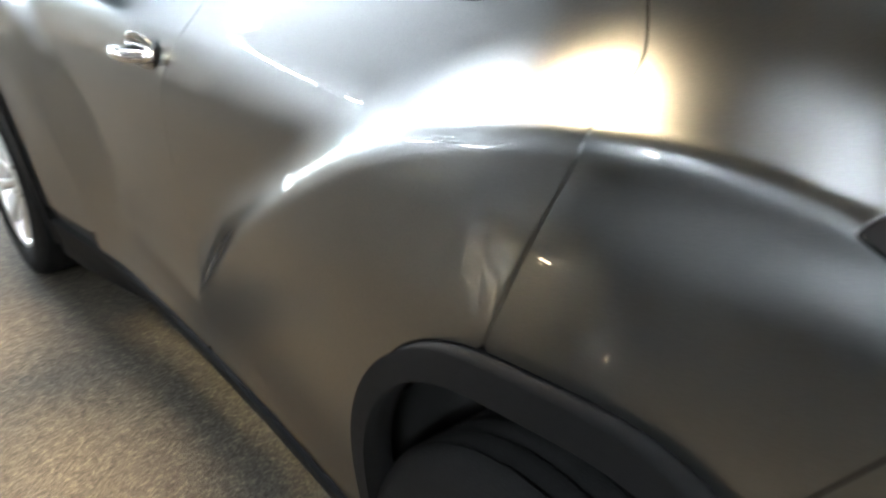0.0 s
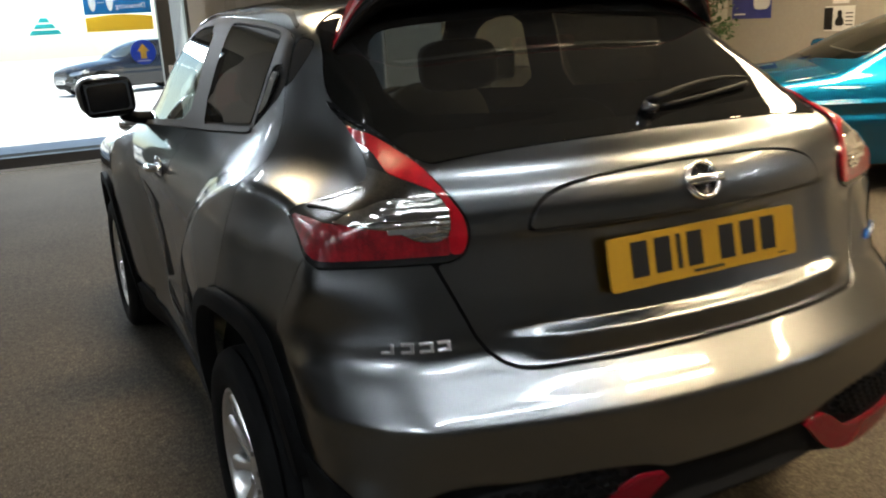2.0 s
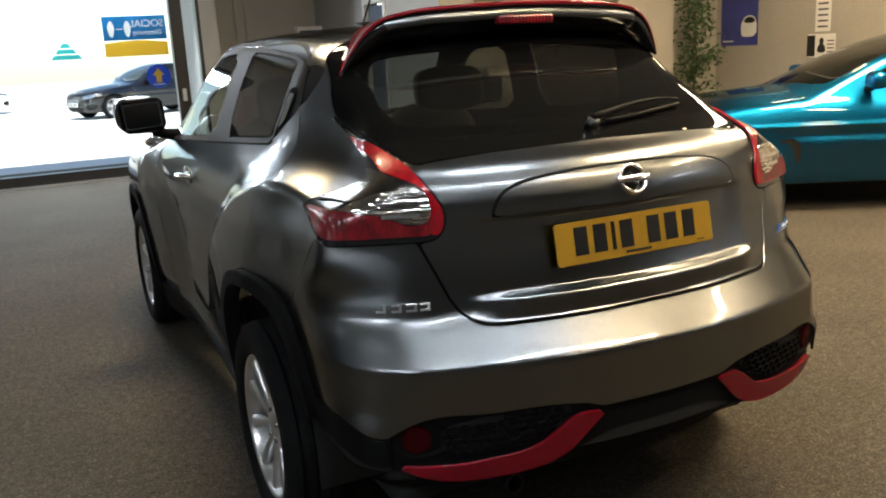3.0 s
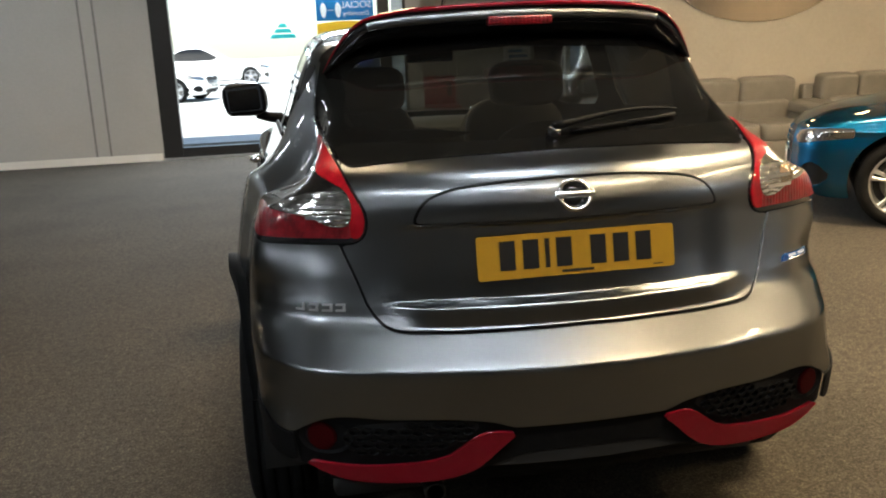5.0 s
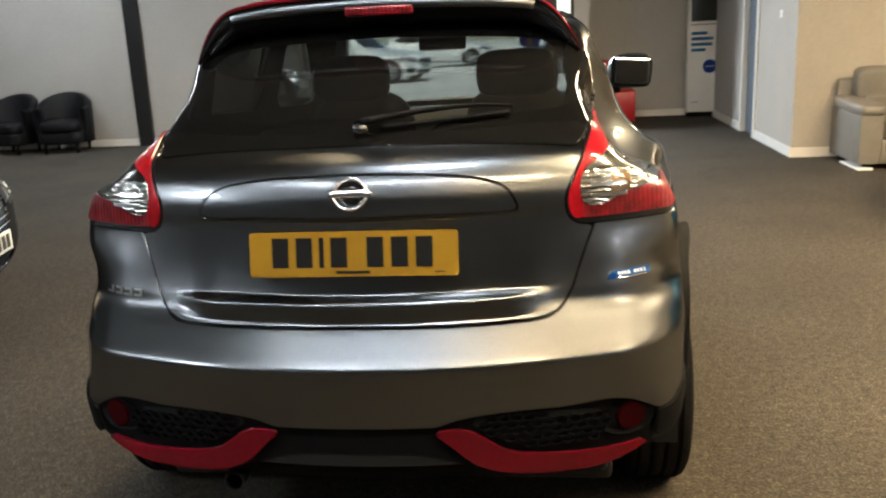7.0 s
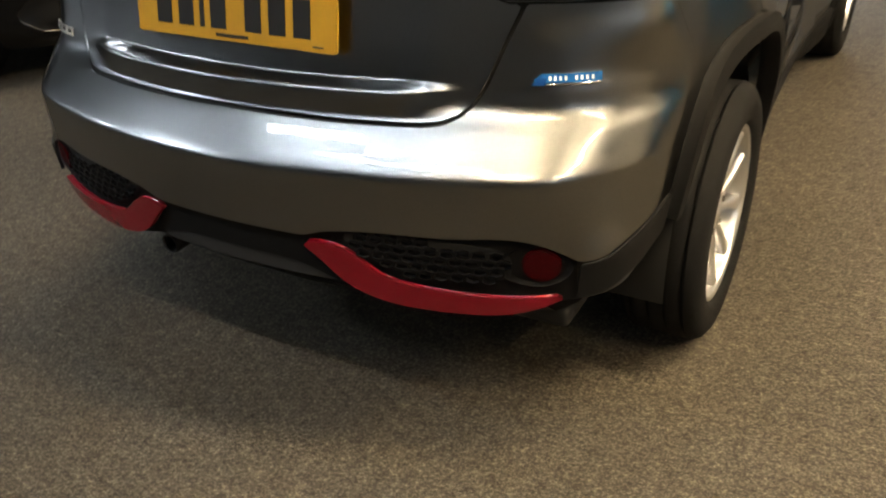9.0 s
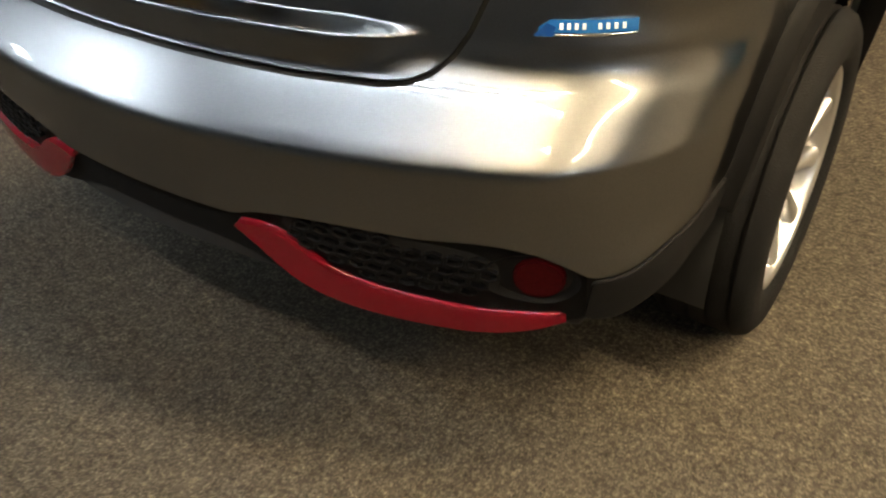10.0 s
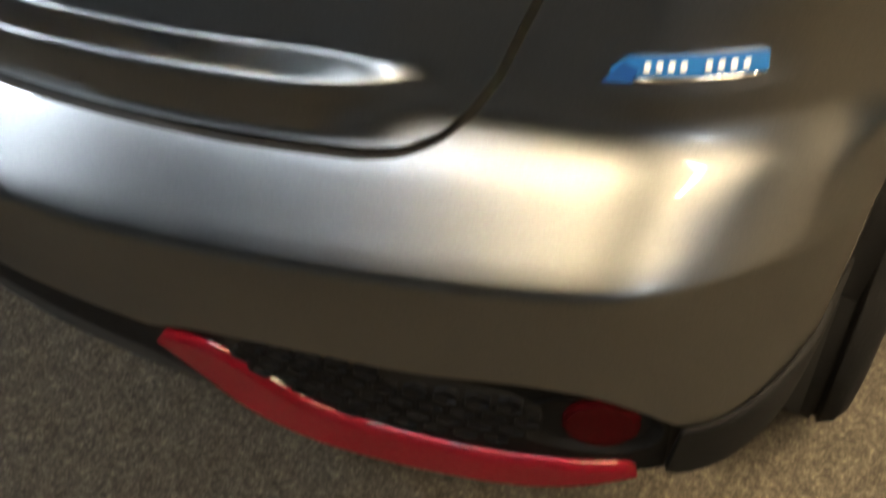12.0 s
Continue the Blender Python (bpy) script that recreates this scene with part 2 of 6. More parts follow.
WHITE_WOOD = material("white_gloss_woodwork", (0.78, 0.75, 0.69), 0.35, vary=0.04, scale=8)
BLACK_FRAME = material("black_aluminium", (0.018, 0.017, 0.017), 0.4, 0.3, vary=0.15, scale=20)
GREY_DOOR = material("blue_grey_door_paint", (0.10, 0.125, 0.16), 0.5, vary=0.08, scale=6)
LEATHER = material("grey_leather", (0.185, 0.17, 0.15), 0.42, vary=0.12, scale=9, bump=0.35, bump_scale=130)
BLACK_LEATHER = material("black_leather", (0.006, 0.006, 0.007), 0.5, spec=0.2, vary=0.2, scale=9, bump=0.3, bump_scale=130)
RED_PLASTIC = material("red_moulded_plastic", (0.42, 0.012, 0.02), 0.35, vary=0.1, scale=10)
LEAF = material("ficus_leaf", (0.045, 0.095, 0.028), 0.45, vary=0.45, scale=12)
BARK = material("bark", (0.13, 0.09, 0.06), 0.9, vary=0.3, scale=30, bump=0.5, bump_scale=90)
POT = material("dark_pot", (0.05, 0.045, 0.04), 0.5, vary=0.1, scale=20)
POSTER_BLUE = material("poster_blue", (0.045, 0.055, 0.26), 0.4, vary=0.2, scale=5)
PAPER = material("white_paper", (0.78, 0.77, 0.74), 0.6, vary=0.03, scale=20)
KIOSK_WHITE = material("white_kiosk_laminate", (0.72, 0.71, 0.70), 0.35, vary=0.04, scale=12)
SCREEN = material("dark_screen", (0.012, 0.014, 0.014), 0.08, 0, 0.5)
SIGN_BLUE = film_material("sign_blue", (0.02, 0.19, 0.36))
ROUND_BLUE = film_material("round_sign_blue", (0.015, 0.07, 0.36))
SIGN_YELLOW = film_material("sign_yellow", (0.8, 0.47, 0.06))
SIGN_TEAL = film_material("sign_teal", (0.08, 0.5, 0.5))
CAR_YELLOW = material("printed_yellow", (0.7, 0.5, 0.03), 0.45)
FORECOURT = material("pale_concrete", (0.50, 0.50, 0.485), 0.85, vary=0.15, scale=0.8, bump=0.2, bump_scale=40)
COOL_LAMP = material("cool_diffuser", (0.8, 0.8, 0.8), 0.5, emit=((0.84, 0.93, 1.0), PANEL_POWER))
WARM_LAMP = material("warm_diffuser", (0.8, 0.8, 0.8), 0.5, emit=((1.0, 0.77, 0.46), WARM_POWER))

COOL_TUBE = material("cool_tube_diffuser", (0.8, 0.8, 0.8), 0.5, emit=((0.84, 0.93, 1.0), 2.8 * PANEL_POWER))
WARM_TUBE = material("warm_tube_diffuser", (0.8, 0.8, 0.8), 0.5, emit=((1.0, 0.77, 0.46), 2.8 * WARM_POWER))


# ---- building blocks ----
def mesh_of(name, verts, faces, mat, smooth=True, normals=None):
    me = bpy.data.meshes.new(name)
    me.from_pydata([tuple(map(float, v)) for v in verts], [], faces)
    me.materials.append(mat)
    if normals is None:
        me.validate()
    if smooth:
        me.polygons.foreach_set("use_smooth", [True] * len(me.polygons))
    me.update()
    if normals is not None:
        me.normals_split_custom_set_from_vertices([tuple(map(float, n)) for n in normals])
    return me


def thing(name, label, category, group="", kind="", at=None):
    """An Empty at a thing's base, which parents its parts."""
    ob = new(name)
    ob.empty_display_size = 0.1
    if at is not None:
        ob.matrix_world = at
    return tagged(ob, label, category, group, kind)


def part(name, bm, mat, parent, label="", smooth=True):
    """One mesh object under a thing or a part, from a bmesh or (verts, faces)."""
    if isinstance(bm, tuple):
        me = mesh_of(name, bm[0], bm[1], mat, smooth, bm[2] if len(bm) > 2 else None)
    else:
        me = bpy.data.meshes.new(name)
        bm.normal_update()
        bm.to_mesh(me)
        bm.free()
        me.materials.append(mat)
        if smooth:
            me.polygons.foreach_set("use_smooth", [True] * len(me.polygons))
    ob = new(name, me)
    ob.parent = parent
    return tagged(ob, label)


def solo(name, bm, mat, label, category, group="", kind="", smooth=False):
    ob = part(name, bm, mat, None, smooth=smooth)
    return tagged(ob, label, category, group, kind)


def box(cx, cy, cz, sx, sy, sz, bevel=0.0, seg=2, bm=None, m=None):
    bm = bm or bmesh.new()
    r = bmesh.ops.create_cube(bm, size=1)
    vs = r["verts"]
    bmesh.ops.scale(bm, vec=(sx, sy, sz), verts=vs)
    if bevel:
        es = list({e for v in vs for e in v.link_edges})
        vs = bmesh.ops.bevel(bm, geom=es, offset=bevel, segments=seg, affect="EDGES", profile=0.5)["verts"]
    if m is not None:
        bmesh.ops.transform(bm, matrix=m, verts=vs)
    bmesh.ops.translate(bm, vec=(cx, cy, cz), verts=vs)
    return bm


def cyl(r1, r2, depth, at, axis="z", seg=32, bm=None, caps=True):
    bm = bm or bmesh.new()
    turn = {"z": Matrix.Identity(4), "y": Matrix.Rotation(radians(90), 4, "X"), "x": Matrix.Rotation(radians(90), 4, "Y")}[axis]
    bmesh.ops.create_cone(bm, cap_ends=caps, segments=seg, radius1=r1, radius2=r2, depth=depth, matrix=Matrix.Translation(at) @ turn)
    return bm


def tube(path, radius, seg=8):
    """A round bar along a line of points; radius is one number or one for each point."""
    pts = [Vector(p) for p in path]
    rad = radius if isinstance(radius, (list, tuple)) else [radius] * len(pts)
    verts, faces = [], []
    for i, p in enumerate(pts):
        d = (pts[min(i + 1, len(pts) - 1)] - pts[max(i - 1, 0)]).normalized()
        a = d.orthogonal().normalized() if i == 0 else (a - d * a.dot(d)).normalized()
        b = d.cross(a)
        for k in range(seg):
            w = 2 * math.pi * k / seg
            verts.append(p + (a * math.cos(w) + b * math.sin(w)) * rad[i])
    for i in range(len(pts) - 1):
        for k in range(seg):
            k2 = (k + 1) % seg
            faces.append((i * seg + k, i * seg + k2, (i + 1) * seg + k2, (i + 1) * seg + k))
    faces.append(tuple(range(seg))[::-1])
    faces.append(tuple(range((len(pts) - 1) * seg, len(pts) * seg)))
    return verts, faces


def revolve(profile, seg=64, axis="x"):
    """A surface turned about the x axis from (radius, x) pairs."""
    verts, faces = [], []
    n = len(profile)
    for k in range(seg):
        w = 2 * math.pi * k / seg
        for r, h in profile:
            verts.append((h, r * math.cos(w), r * math.sin(w)))
    for k in range(seg):
        k2 = (k + 1) % seg
        for i in range(n - 1):
            faces.append((k * n + i, k * n + i + 1, k2 * n + i + 1, k2 * n + i))
    return verts, faces


def prism(points, depth, to_world):
    """A plate with the outline points (2D), depth thick along the third axis, carried by the function to_world(a, b, c)."""
    n = len(points)
    verts = [to_world(a, b, 0.0) for a, b in points] + [to_world(a, b, depth) for a, b in points]
    faces = [tuple(range(n)), tuple(range(n, 2 * n))[::-1]] + [(i, i + n, (i + 1) % n + n, (i + 1) % n) for i in range(n)]
    return verts, faces


def rounded(points, times=2):
    """Chaikin's corner cutting on a closed outline."""
    p = np.array(points, float)
    for _ in range(times):
        q = np.roll(p, -1, 0)
        p = np.stack([0.75 * p + 0.25 * q, 0.25 * p + 0.75 * q], 1).reshape(-1, 2)
    return p


def outline(a, b, points, times=2):
    """Signed distance of the plane points (a, b) from a rounded outline: negative inside."""
    p = rounded(points, times)
    q = np.roll(p, -1, 0)
    lo, hi = p.min(0) - 0.1, p.max(0) + 0.1
    out = np.full(len(a), 0.1)
    near = np.where((a > lo[0]) & (a < hi[0]) & (b > lo[1]) & (b < hi[1]))[0]
    x, y = a[near][:, None], b[near][:, None]
    ex, ey = (q - p)[:, 0], (q - p)[:, 1]
    wx, wy = x - p[:, 0], y - p[:, 1]
    h = np.clip((wx * ex + wy * ey) / (ex * ex + ey * ey + 1e-12), 0, 1)
    d = np.sqrt(((wx - ex * h) ** 2 + (wy - ey * h) ** 2).min(1))
    cross = ((p[:, 1] > y) != (q[:, 1] > y)) & (x < ex * (y - p[:, 1]) / (ey + 1e-12) + p[:, 0])
    out[near] = np.where(cross.sum(1) % 2 == 1, -d, d)
    return out


def curve(points):
    """A smooth curve through (position, value) pairs."""
    xs, vs = np.array(points, float).T
    m = np.gradient(vs, xs)
    s = np.diff(vs) / np.diff(xs)
    for i in range(1, len(xs) - 1):
        if s[i - 1] * s[i] <= 0:
            m[i] = 0

    def f(x):
        x = np.clip(x, xs[0], xs[-1])
        i = np.clip(np.searchsorted(xs, x) - 1, 0, len(xs) - 2)
        h = xs[i + 1] - xs[i]
        u = (x - xs[i]) / h
        return (2 * u**3 - 3 * u**2 + 1) * vs[i] + (u**3 - 2 * u**2 + u) * h * m[i] + (3 * u**2 - 2 * u**3) * vs[i + 1] + (u**3 - u**2) * h * m[i + 1]

    return f


def smax(a, b, k):
    h = np.clip(0.5 + 0.5 * (a - b) / k, 0, 1)
    return b * (1 - h) + a * h + k * h * (1 - h)


def smin(a, b, k):
    return -smax(-a, -b, k)


def step(a, b, x):
    u = np.clip((x - a) / (b - a), 0, 1)
    return u * u * (3 - 2 * u)


class Skin:
    """The skin of a car body, whose inside is solid(x, y, z) < 0, as two fine grids (one met from inside at each height, one from below) that panels are cut from."""

    def __init__(self, solid, zs, ys, turn_at, angles, far, far_angles, top_x, top_y, top_from, top_above):
        self.solid = solid
        o = [(y, -1.0, 0.0) for y in ys] + [(turn_at, math.sin(w), -math.cos(w)) for w in angles] + [(y, 1.0, 0.0) for y in ys[::-1]]
        o += [(far, -math.sin(w), math.cos(w)) for w in far_angles] + [(ys[0], -1.0, 0.0)]
        O = np.array(o)
        nu, nz = len(O), len(zs)
        OY, DX, DY = (np.repeat(O[:, i][None, :], nz, 0) for i in range(3))
        Z = np.repeat(np.array(zs)[:, None], nu, 1)
        t = self.meet(lambda d: solid(DX * d, OY + DY * d, Z), 0.0, 2.6, Z.shape)
        V = np.stack([DX * t, OY + DY * t, Z], -1).reshape(-1, 3)
        bad = (solid(0 * Z, OY, Z) > -0.02).reshape(-1)
        Q = self.quads(nz, nu)
        X, Y = np.meshgrid(top_x, top_y)
        t = self.meet(lambda d: solid(X, Y, d), top_from, 1.9, X.shape)
        bad2 = (solid(X, Y, top_from + 0 * X) > -0.004).reshape(-1)
        self.V = np.vstack([V, np.stack([X, Y, t], -1).reshape(-1, 3)])
        self.Q = np.vstack([Q, self.quads(len(top_y), len(top_x)) + len(V)])
        self.bad = np.concatenate([bad, bad2])
        e, V = 0.003, self.V
        g = np.stack([solid(*(V + e * np.eye(3)[k]).T) - solid(*(V - e * np.eye(3)[k]).T) for k in range(3)], -1)
        self.N = g / (np.linalg.norm(g, axis=1)[:, None] + 1e-9)
        self.x, self.y, self.z = V.T
        self.on_roof = np.arange(len(V)) >= len(bad)
        high = self.z > top_above
        up = self.N[:, 2] - 0.70
        self.seam = np.where(self.on_roof, np.where(high, -up - 0.10, 0.2), np.where(high, up - 0.10, -0.2))

    @staticmethod
    def meet(f, lo, hi, shape):
        lo, hi = np.full(shape, lo), np.full(shape, hi)
        for _ in range(26):
            mid = (lo + hi) / 2
            out = f(mid) > 0
            hi, lo = np.where(out, mid, hi), np.where(out, lo, mid)
        return hi

    @staticmethod
    def quads(rows, cols):
        i = np.arange(rows - 1)[:, None] * cols + np.arange(cols - 1)[None, :]
        return np.stack([i, i + 1, i + cols + 1, i + cols], -1).reshape(-1, 4)

    def cut(self, phi, proud=0.0, roll=0.008):
        """The piece of the skin where phi < 0, raised by proud along its normal, its rim turned inwards by roll."""
        V, N, Q = self.V, self.N, self.Q
        phi = np.maximum(phi, self.seam)
        inside = phi < 0
        c = inside[Q].sum(1)
        some = Q[c > 0]
        span = np.abs(V[some].max(1) - V[some].min(1)).max(1)
        some = some[(span < 0.12) & ~self.bad[some].any(1)]
        c = inside[some].sum(1)
        faces = [tuple(q) for q in some[c == 4].tolist()]
        P, M, cache = [], [], {}

        def on_edge(a, b):
            k = (a, b) if a < b else (b, a)
            if k not in cache:
                u = min(max(phi[k[0]] / (phi[k[0]] - phi[k[1]]), 0.001), 0.999)
                cache[k] = len(V) + len(P)
                P.append(V[k[0]] * (1 - u) + V[k[1]] * u)
                M.append(N[k[0]] * (1 - u) + N[k[1]] * u)
            return cache[k]

        for q in some[c < 4].tolist():
            poly = []
            for i in range(4):
                a, b = q[i], q[(i + 1) % 4]
                if inside[a]:
                    poly.append(a)
                if inside[a] != inside[b]:
                    poly.append(on_edge(a, b))
            if len(poly) > 2:
                faces.append(tuple(poly))
        allv = np.vstack([V, np.array(P).reshape(-1, 3)])
        alln = np.vstack([N, np.array(M).reshape(-1, 3)])
        used = np.unique(np.concatenate([np.array(f) for f in faces]))
        back = np.full(len(allv), -1)
        back[used] = np.arange(len(used))
        nor = alln[used]
        pts = allv[used] + nor * proud
        faces = [tuple(back[list(f)].tolist()) for f in faces]
        if roll:
            seen = {}
            for f in faces:
                for i in range(len(f)):
                    a, b = f[i], f[(i + 1) % len(f)]
                    if (b, a) in seen:
                        del seen[(b, a)]
                    else:
                        seen[(a, b)] = True
            rim = sorted({k for e in seen for k in e})
            low = {k: len(pts) + i for i, k in enumerate(rim)}
            pts = np.vstack([pts, pts[rim] - nor[rim] * roll])
            out = np.zeros_like(pts)
            for a, b in seen:
                o = np.cross(pts[b] - pts[a], nor[a])
                out[low[a]] += o
                out[low[b]] += o
            nor = np.vstack([nor, out[len(nor):] / (np.linalg.norm(out[len(nor):], axis=1)[:, None] + 1e-12)])
            faces += [(b, a, low[a], low[b]) for a, b in seen]
        return pts, faces, nor

    def at(self, x, z, out=0.0):
        """The rear point of the skin at (x, z), out metres before it, and the outward normal there."""
        d = self.meet(lambda t: self.solid(np.full(1, float(x)), 1.0 - t, np.full(1, float(z))), 0.0, 1.3, 1)[0]
        p, e = np.array([x, 1.0 - d, z]), 0.004
        n = np.array([self.solid(*[np.full(1, c) for c in p + e * np.eye(3)[k]])[0] - self.solid(*[np.full(1, c) for c in p - e * np.eye(3)[k]])[0] for k in range(3)])
        n = n / np.linalg.norm(n)
        return Vector(p + n * out), Vector(n)

    def frame_at(self, x, z, out=0.0):
        """A pose on the rear skin: x along the skin to the right, y up along it, z outwards."""
        p, n = self.at(x, z, out)
        r = Vector((0, 0, 1)).cross(n).normalized()
        m = Matrix.Identity(4)
        for i, v in enumerate((r, n.cross(r), n, p)):
            for k in range(3):
                m[k][i] = v[k]
        return m


# ---- the showroom ----
def slab(name, x0, x1, y0, y1, z0, z1, mat, label, category="wall"):
    return solo(name, box((x0 + x1) / 2, (y0 + y1) / 2, (z0 + z1) / 2, x1 - x0, y1 - y0, z1 - z0), mat, label, category, kind="structure")


XL, XR, YB, YF, H = -10.5, 7.8, -8.5, 10.1, 3.3
slab("floor", XL - 0.2, XR + 0.2, YB - 0.2, YF + 1.9, -0.2, 0.0, CARPET, "speckled beige-grey carpet on the showroom floor", "floor")
# Ceiling, west and south walls are unseen; their greys are set for reflections.
slab("ceiling", XL - 0.2, XR + 0.2, YB - 0.2, YF + 1.9, H, H + 0.2, CEIL, "grey painted showroom ceiling", "ceiling")
slab("wall_west", XL - 0.2, XL, YB, YF + 0.2, 0, H, DARK_WALL, "unseen painted mid grey wall closing the west side")
slab("wall_east", XR, XR + 0.2, YB, 8.1, 0, H, WALL, "warm grey painted wall with posters under warm light")
slab("wall_south", XL - 0.2, XR + 0.2, YB - 0.2, YB, 0, H, DARK_WALL, "unseen painted mid grey wall closing the room behind the cars")
slab("wall_north", XL, -2.44, YF, YF + 0.2, 0, H, PANEL_WALL, "pale grey panelled wall beside the window")
slab("wall_north_above", -2.44, 0.94, YF, YF + 0.2, 2.75, H, PANEL_WALL, "pale grey wall above the shop window")
slab("wall_north_east", 0.94, 1.15, YF, YF + 0.2, 0, H, PANEL_WALL, "narrow pale grey wall beside the shop window")
slab("wall_alcove_west", 0.95, 1.15, YF + 0.2, 11.7, 0, H, PANEL_WALL, "pale grey return wall of the alcove")
slab("wall_alcove", 0.95, 3.3, 11.7, 11.9, 0, H, PANEL_WALL, "pale grey wall at the back of the alcove")
slab("wall_alcove_east", 3.05, 3.25, 9.58, 11.7, 0, H, PANEL_WALL, "pale grey side wall of the alcove")
slab("wall_pier", 3.05, 6.47, 7.3, 7.5, 0, H, WALL, "warm grey wall behind the grey leather sofas")
slab("wall_pier_side", 3.05, 3.25, 7.5, 8.86, 0, H, WALL, "cool-lit side face of the wall corner")
slab("wall_over_door", 3.05, 3.25, 8.86, 9.58, 2.08, H, WALL, "wall above the blue-grey door")
slab("wall_recess", 6.27, XR, 7.9, 8.1, 0, H, WALL, "wall of the recess behind the plant")
slab("wall_recess_side", 6.27, 6.47, 7.5, 7.9, 0, H, WALL, "painted reveal of the recess")


def skirting(x0, x1, y0, y1):
    return slab("baseboard", x0, x1, y0, y1, 0.0, 0.1, WHITE_WOOD, "white painted skirting board", "baseboard")


skirting(XL, -2.46, YF - 0.018, YF - 0.001)
skirting(3.032, 3.049, 7.3, 8.84)
skirting(3.032, 6.47, 7.282, 7.299)
skirting(3.032, 3.049, 9.66, 11.68)
skirting(1.151, 3.03, 11.682, 11.699)
skirting(XR - 0.018, XR - 0.001, YB, 7.88)
for x in (-3.3, -3.12):
    slab("trim", x - 0.012, x + 0.012, YF - 0.012, YF - 0.001, 0.1, H, JOINT_GREY, "thin dark upright joint strip in the panelling", "trim")
for x in (1.8, 1.95):
    slab("trim", x - 0.02, x + 0.02, 11.66, 11.699, 0.1, H, PANEL_WALL, "thin upright moulding on the alcove wall", "trim")
slab("trim", -5.36, -5.14, YF - 0.05, YF - 0.001, 0.0, H, BLACK_FRAME, "dark brown steel upright against the panelled wall", "trim")

window = thing("window_1", "tall black-framed shop window with signs on its glass", "window", kind="structure")
part("window_frame", box(-2.32, YF + 0.08, 1.37, 0.26, 0.16, 2.76, 0.006), BLACK_FRAME, window, smooth=False)
part("window_frame", box(0.635, YF + 0.08, 1.37, 0.16, 0.14, 2.76, 0.006), BLACK_FRAME, window, smooth=False)
part("window_frame", box(0.92, YF + 0.08, 1.37, 0.05, 0.14, 2.76, 0.004), BLACK_FRAME, window, smooth=False)
part("window_frame", box(-0.82, YF + 0.08, 0.075, 2.75, 0.14, 0.16, 0.006), BLACK_FRAME, window, smooth=False)
part("window_frame", box(-0.82, YF + 0.08, 2.70, 2.75, 0.14, 0.1, 0.006), BLACK_FRAME, window, smooth=False)
for x0, x1 in ((-2.2, 0.56), (0.71, 0.9)):
    pane = part("pane", box((x0 + x1) / 2, YF + 0.08, 1.4, x1 - x0, 0.008, 2.5), SHOP_GLASS, window, smooth=False)
    pane.visible_shadow = False
slab("trim", -2.44, 0.94, YF - 0.03, YF + 0.005, 0.0, 0.03, ALLOY, "bright metal threshold strip under the window", "trim")

door = thing("door_1", "closed blue-grey painted door in a white frame", "door", kind="structure")
part("door_leaf", box(3.12, 9.2, 1.02, 0.05, 0.68, 2.04, 0.004), GREY_DOOR, door, smooth=False)
for y in (8.87, 9.57):
    part("door_frame", box(3.06, y, 1.05, 0.07, 0.07, 2.1, 0.005), WHITE_WOOD, door, smooth=False)
part("door_frame", box(3.06, 9.22, 2.1, 0.07, 0.77, 0.07, 0.005), WHITE_WOOD, door, smooth=False)

# the forecourt outside
slab("ground", -60, 60, YF + 2.1, 90, -0.25, -0.05, FORECOURT, "pale sunlit concrete forecourt", "ground")
slab("ground_near", -14, 0.9, YF + 0.2, YF + 2.1, -0.25, -0.05, FORECOURT, "pale concrete beside the shop front", "ground")

# unseen ceiling lamps: some placed from reflections, the rest added as fill
def ceiling_panel(x, y, sx, sy, mat, label):
    lamp = thing("ceiling_light", label, "ceiling light", "ceiling lights", at=pose(x, y, H))
    part("frame", box(0, 0, -0.012, sx + 0.06, sy + 0.06, 0.022, 0.004), WHITE_WOOD, lamp, smooth=False)
    part("diffuser", box(0, 0, -0.027, sx, sy, 0.012, 0.003), mat, lamp, smooth=False)
    return lamp


# Several panels, such as those by the walls, are added only to brighten.
for x, y, w, d in ((0.2, 0.17, 0.7, 0.14), (-4.2, -2.4, 1.2, 0.45), (-8.6, -2.4, 1.2, 0.5), (-4.4, 1.6, 1.2, 0.07), (-3.6, 7.6, 1.2, 0.16), (-0.6, 5.2, 0.9, 0.3), (-6.5, 8.4, 1.2, 0.25)):
    ceiling_panel(x, y, w, d, COOL_LAMP, "unseen cool white rectangular ceiling panel light, lit")
for x, y, w, d in ((-0.5, 2.6, 0.8, 0.6), (3.6, -1.2, 0.2, 1.2), (2.9, 3.6, 0.5, 0.5), (4.5, 1.9, 0.9, 1.5), (3.4, 5.2, 0.25, 0.25), (6.3, 2.4, 0.5, 0.3), (6.6, 5.6, 0.4, 0.3)):
    ceiling_panel(x, y, w, d, WARM_LAMP, "unseen warm white ceiling panel light, lit")
# Battens follow reflections; the middle cool one is added to join the bumper's glow.
for x, y, w, d, mat, word in ((1.98, 0.38, 0.8, 0.22, WARM_TUBE, "warm"), (1.42, -1.55, 1.2, 0.045, WARM_TUBE, "warm"), (-1.10, -1.45, 1.2, 0.024, COOL_TUBE, "cool"), (0.18, -1.48, 1.2, 0.022, COOL_TUBE, "cool"), (6.2, -3.7, 0.05, 1.2, COOL_TUBE, "cool")):
    ceiling_panel(x, y, w, d, mat, "slim " + word + " white fluorescent ceiling batten, lit")


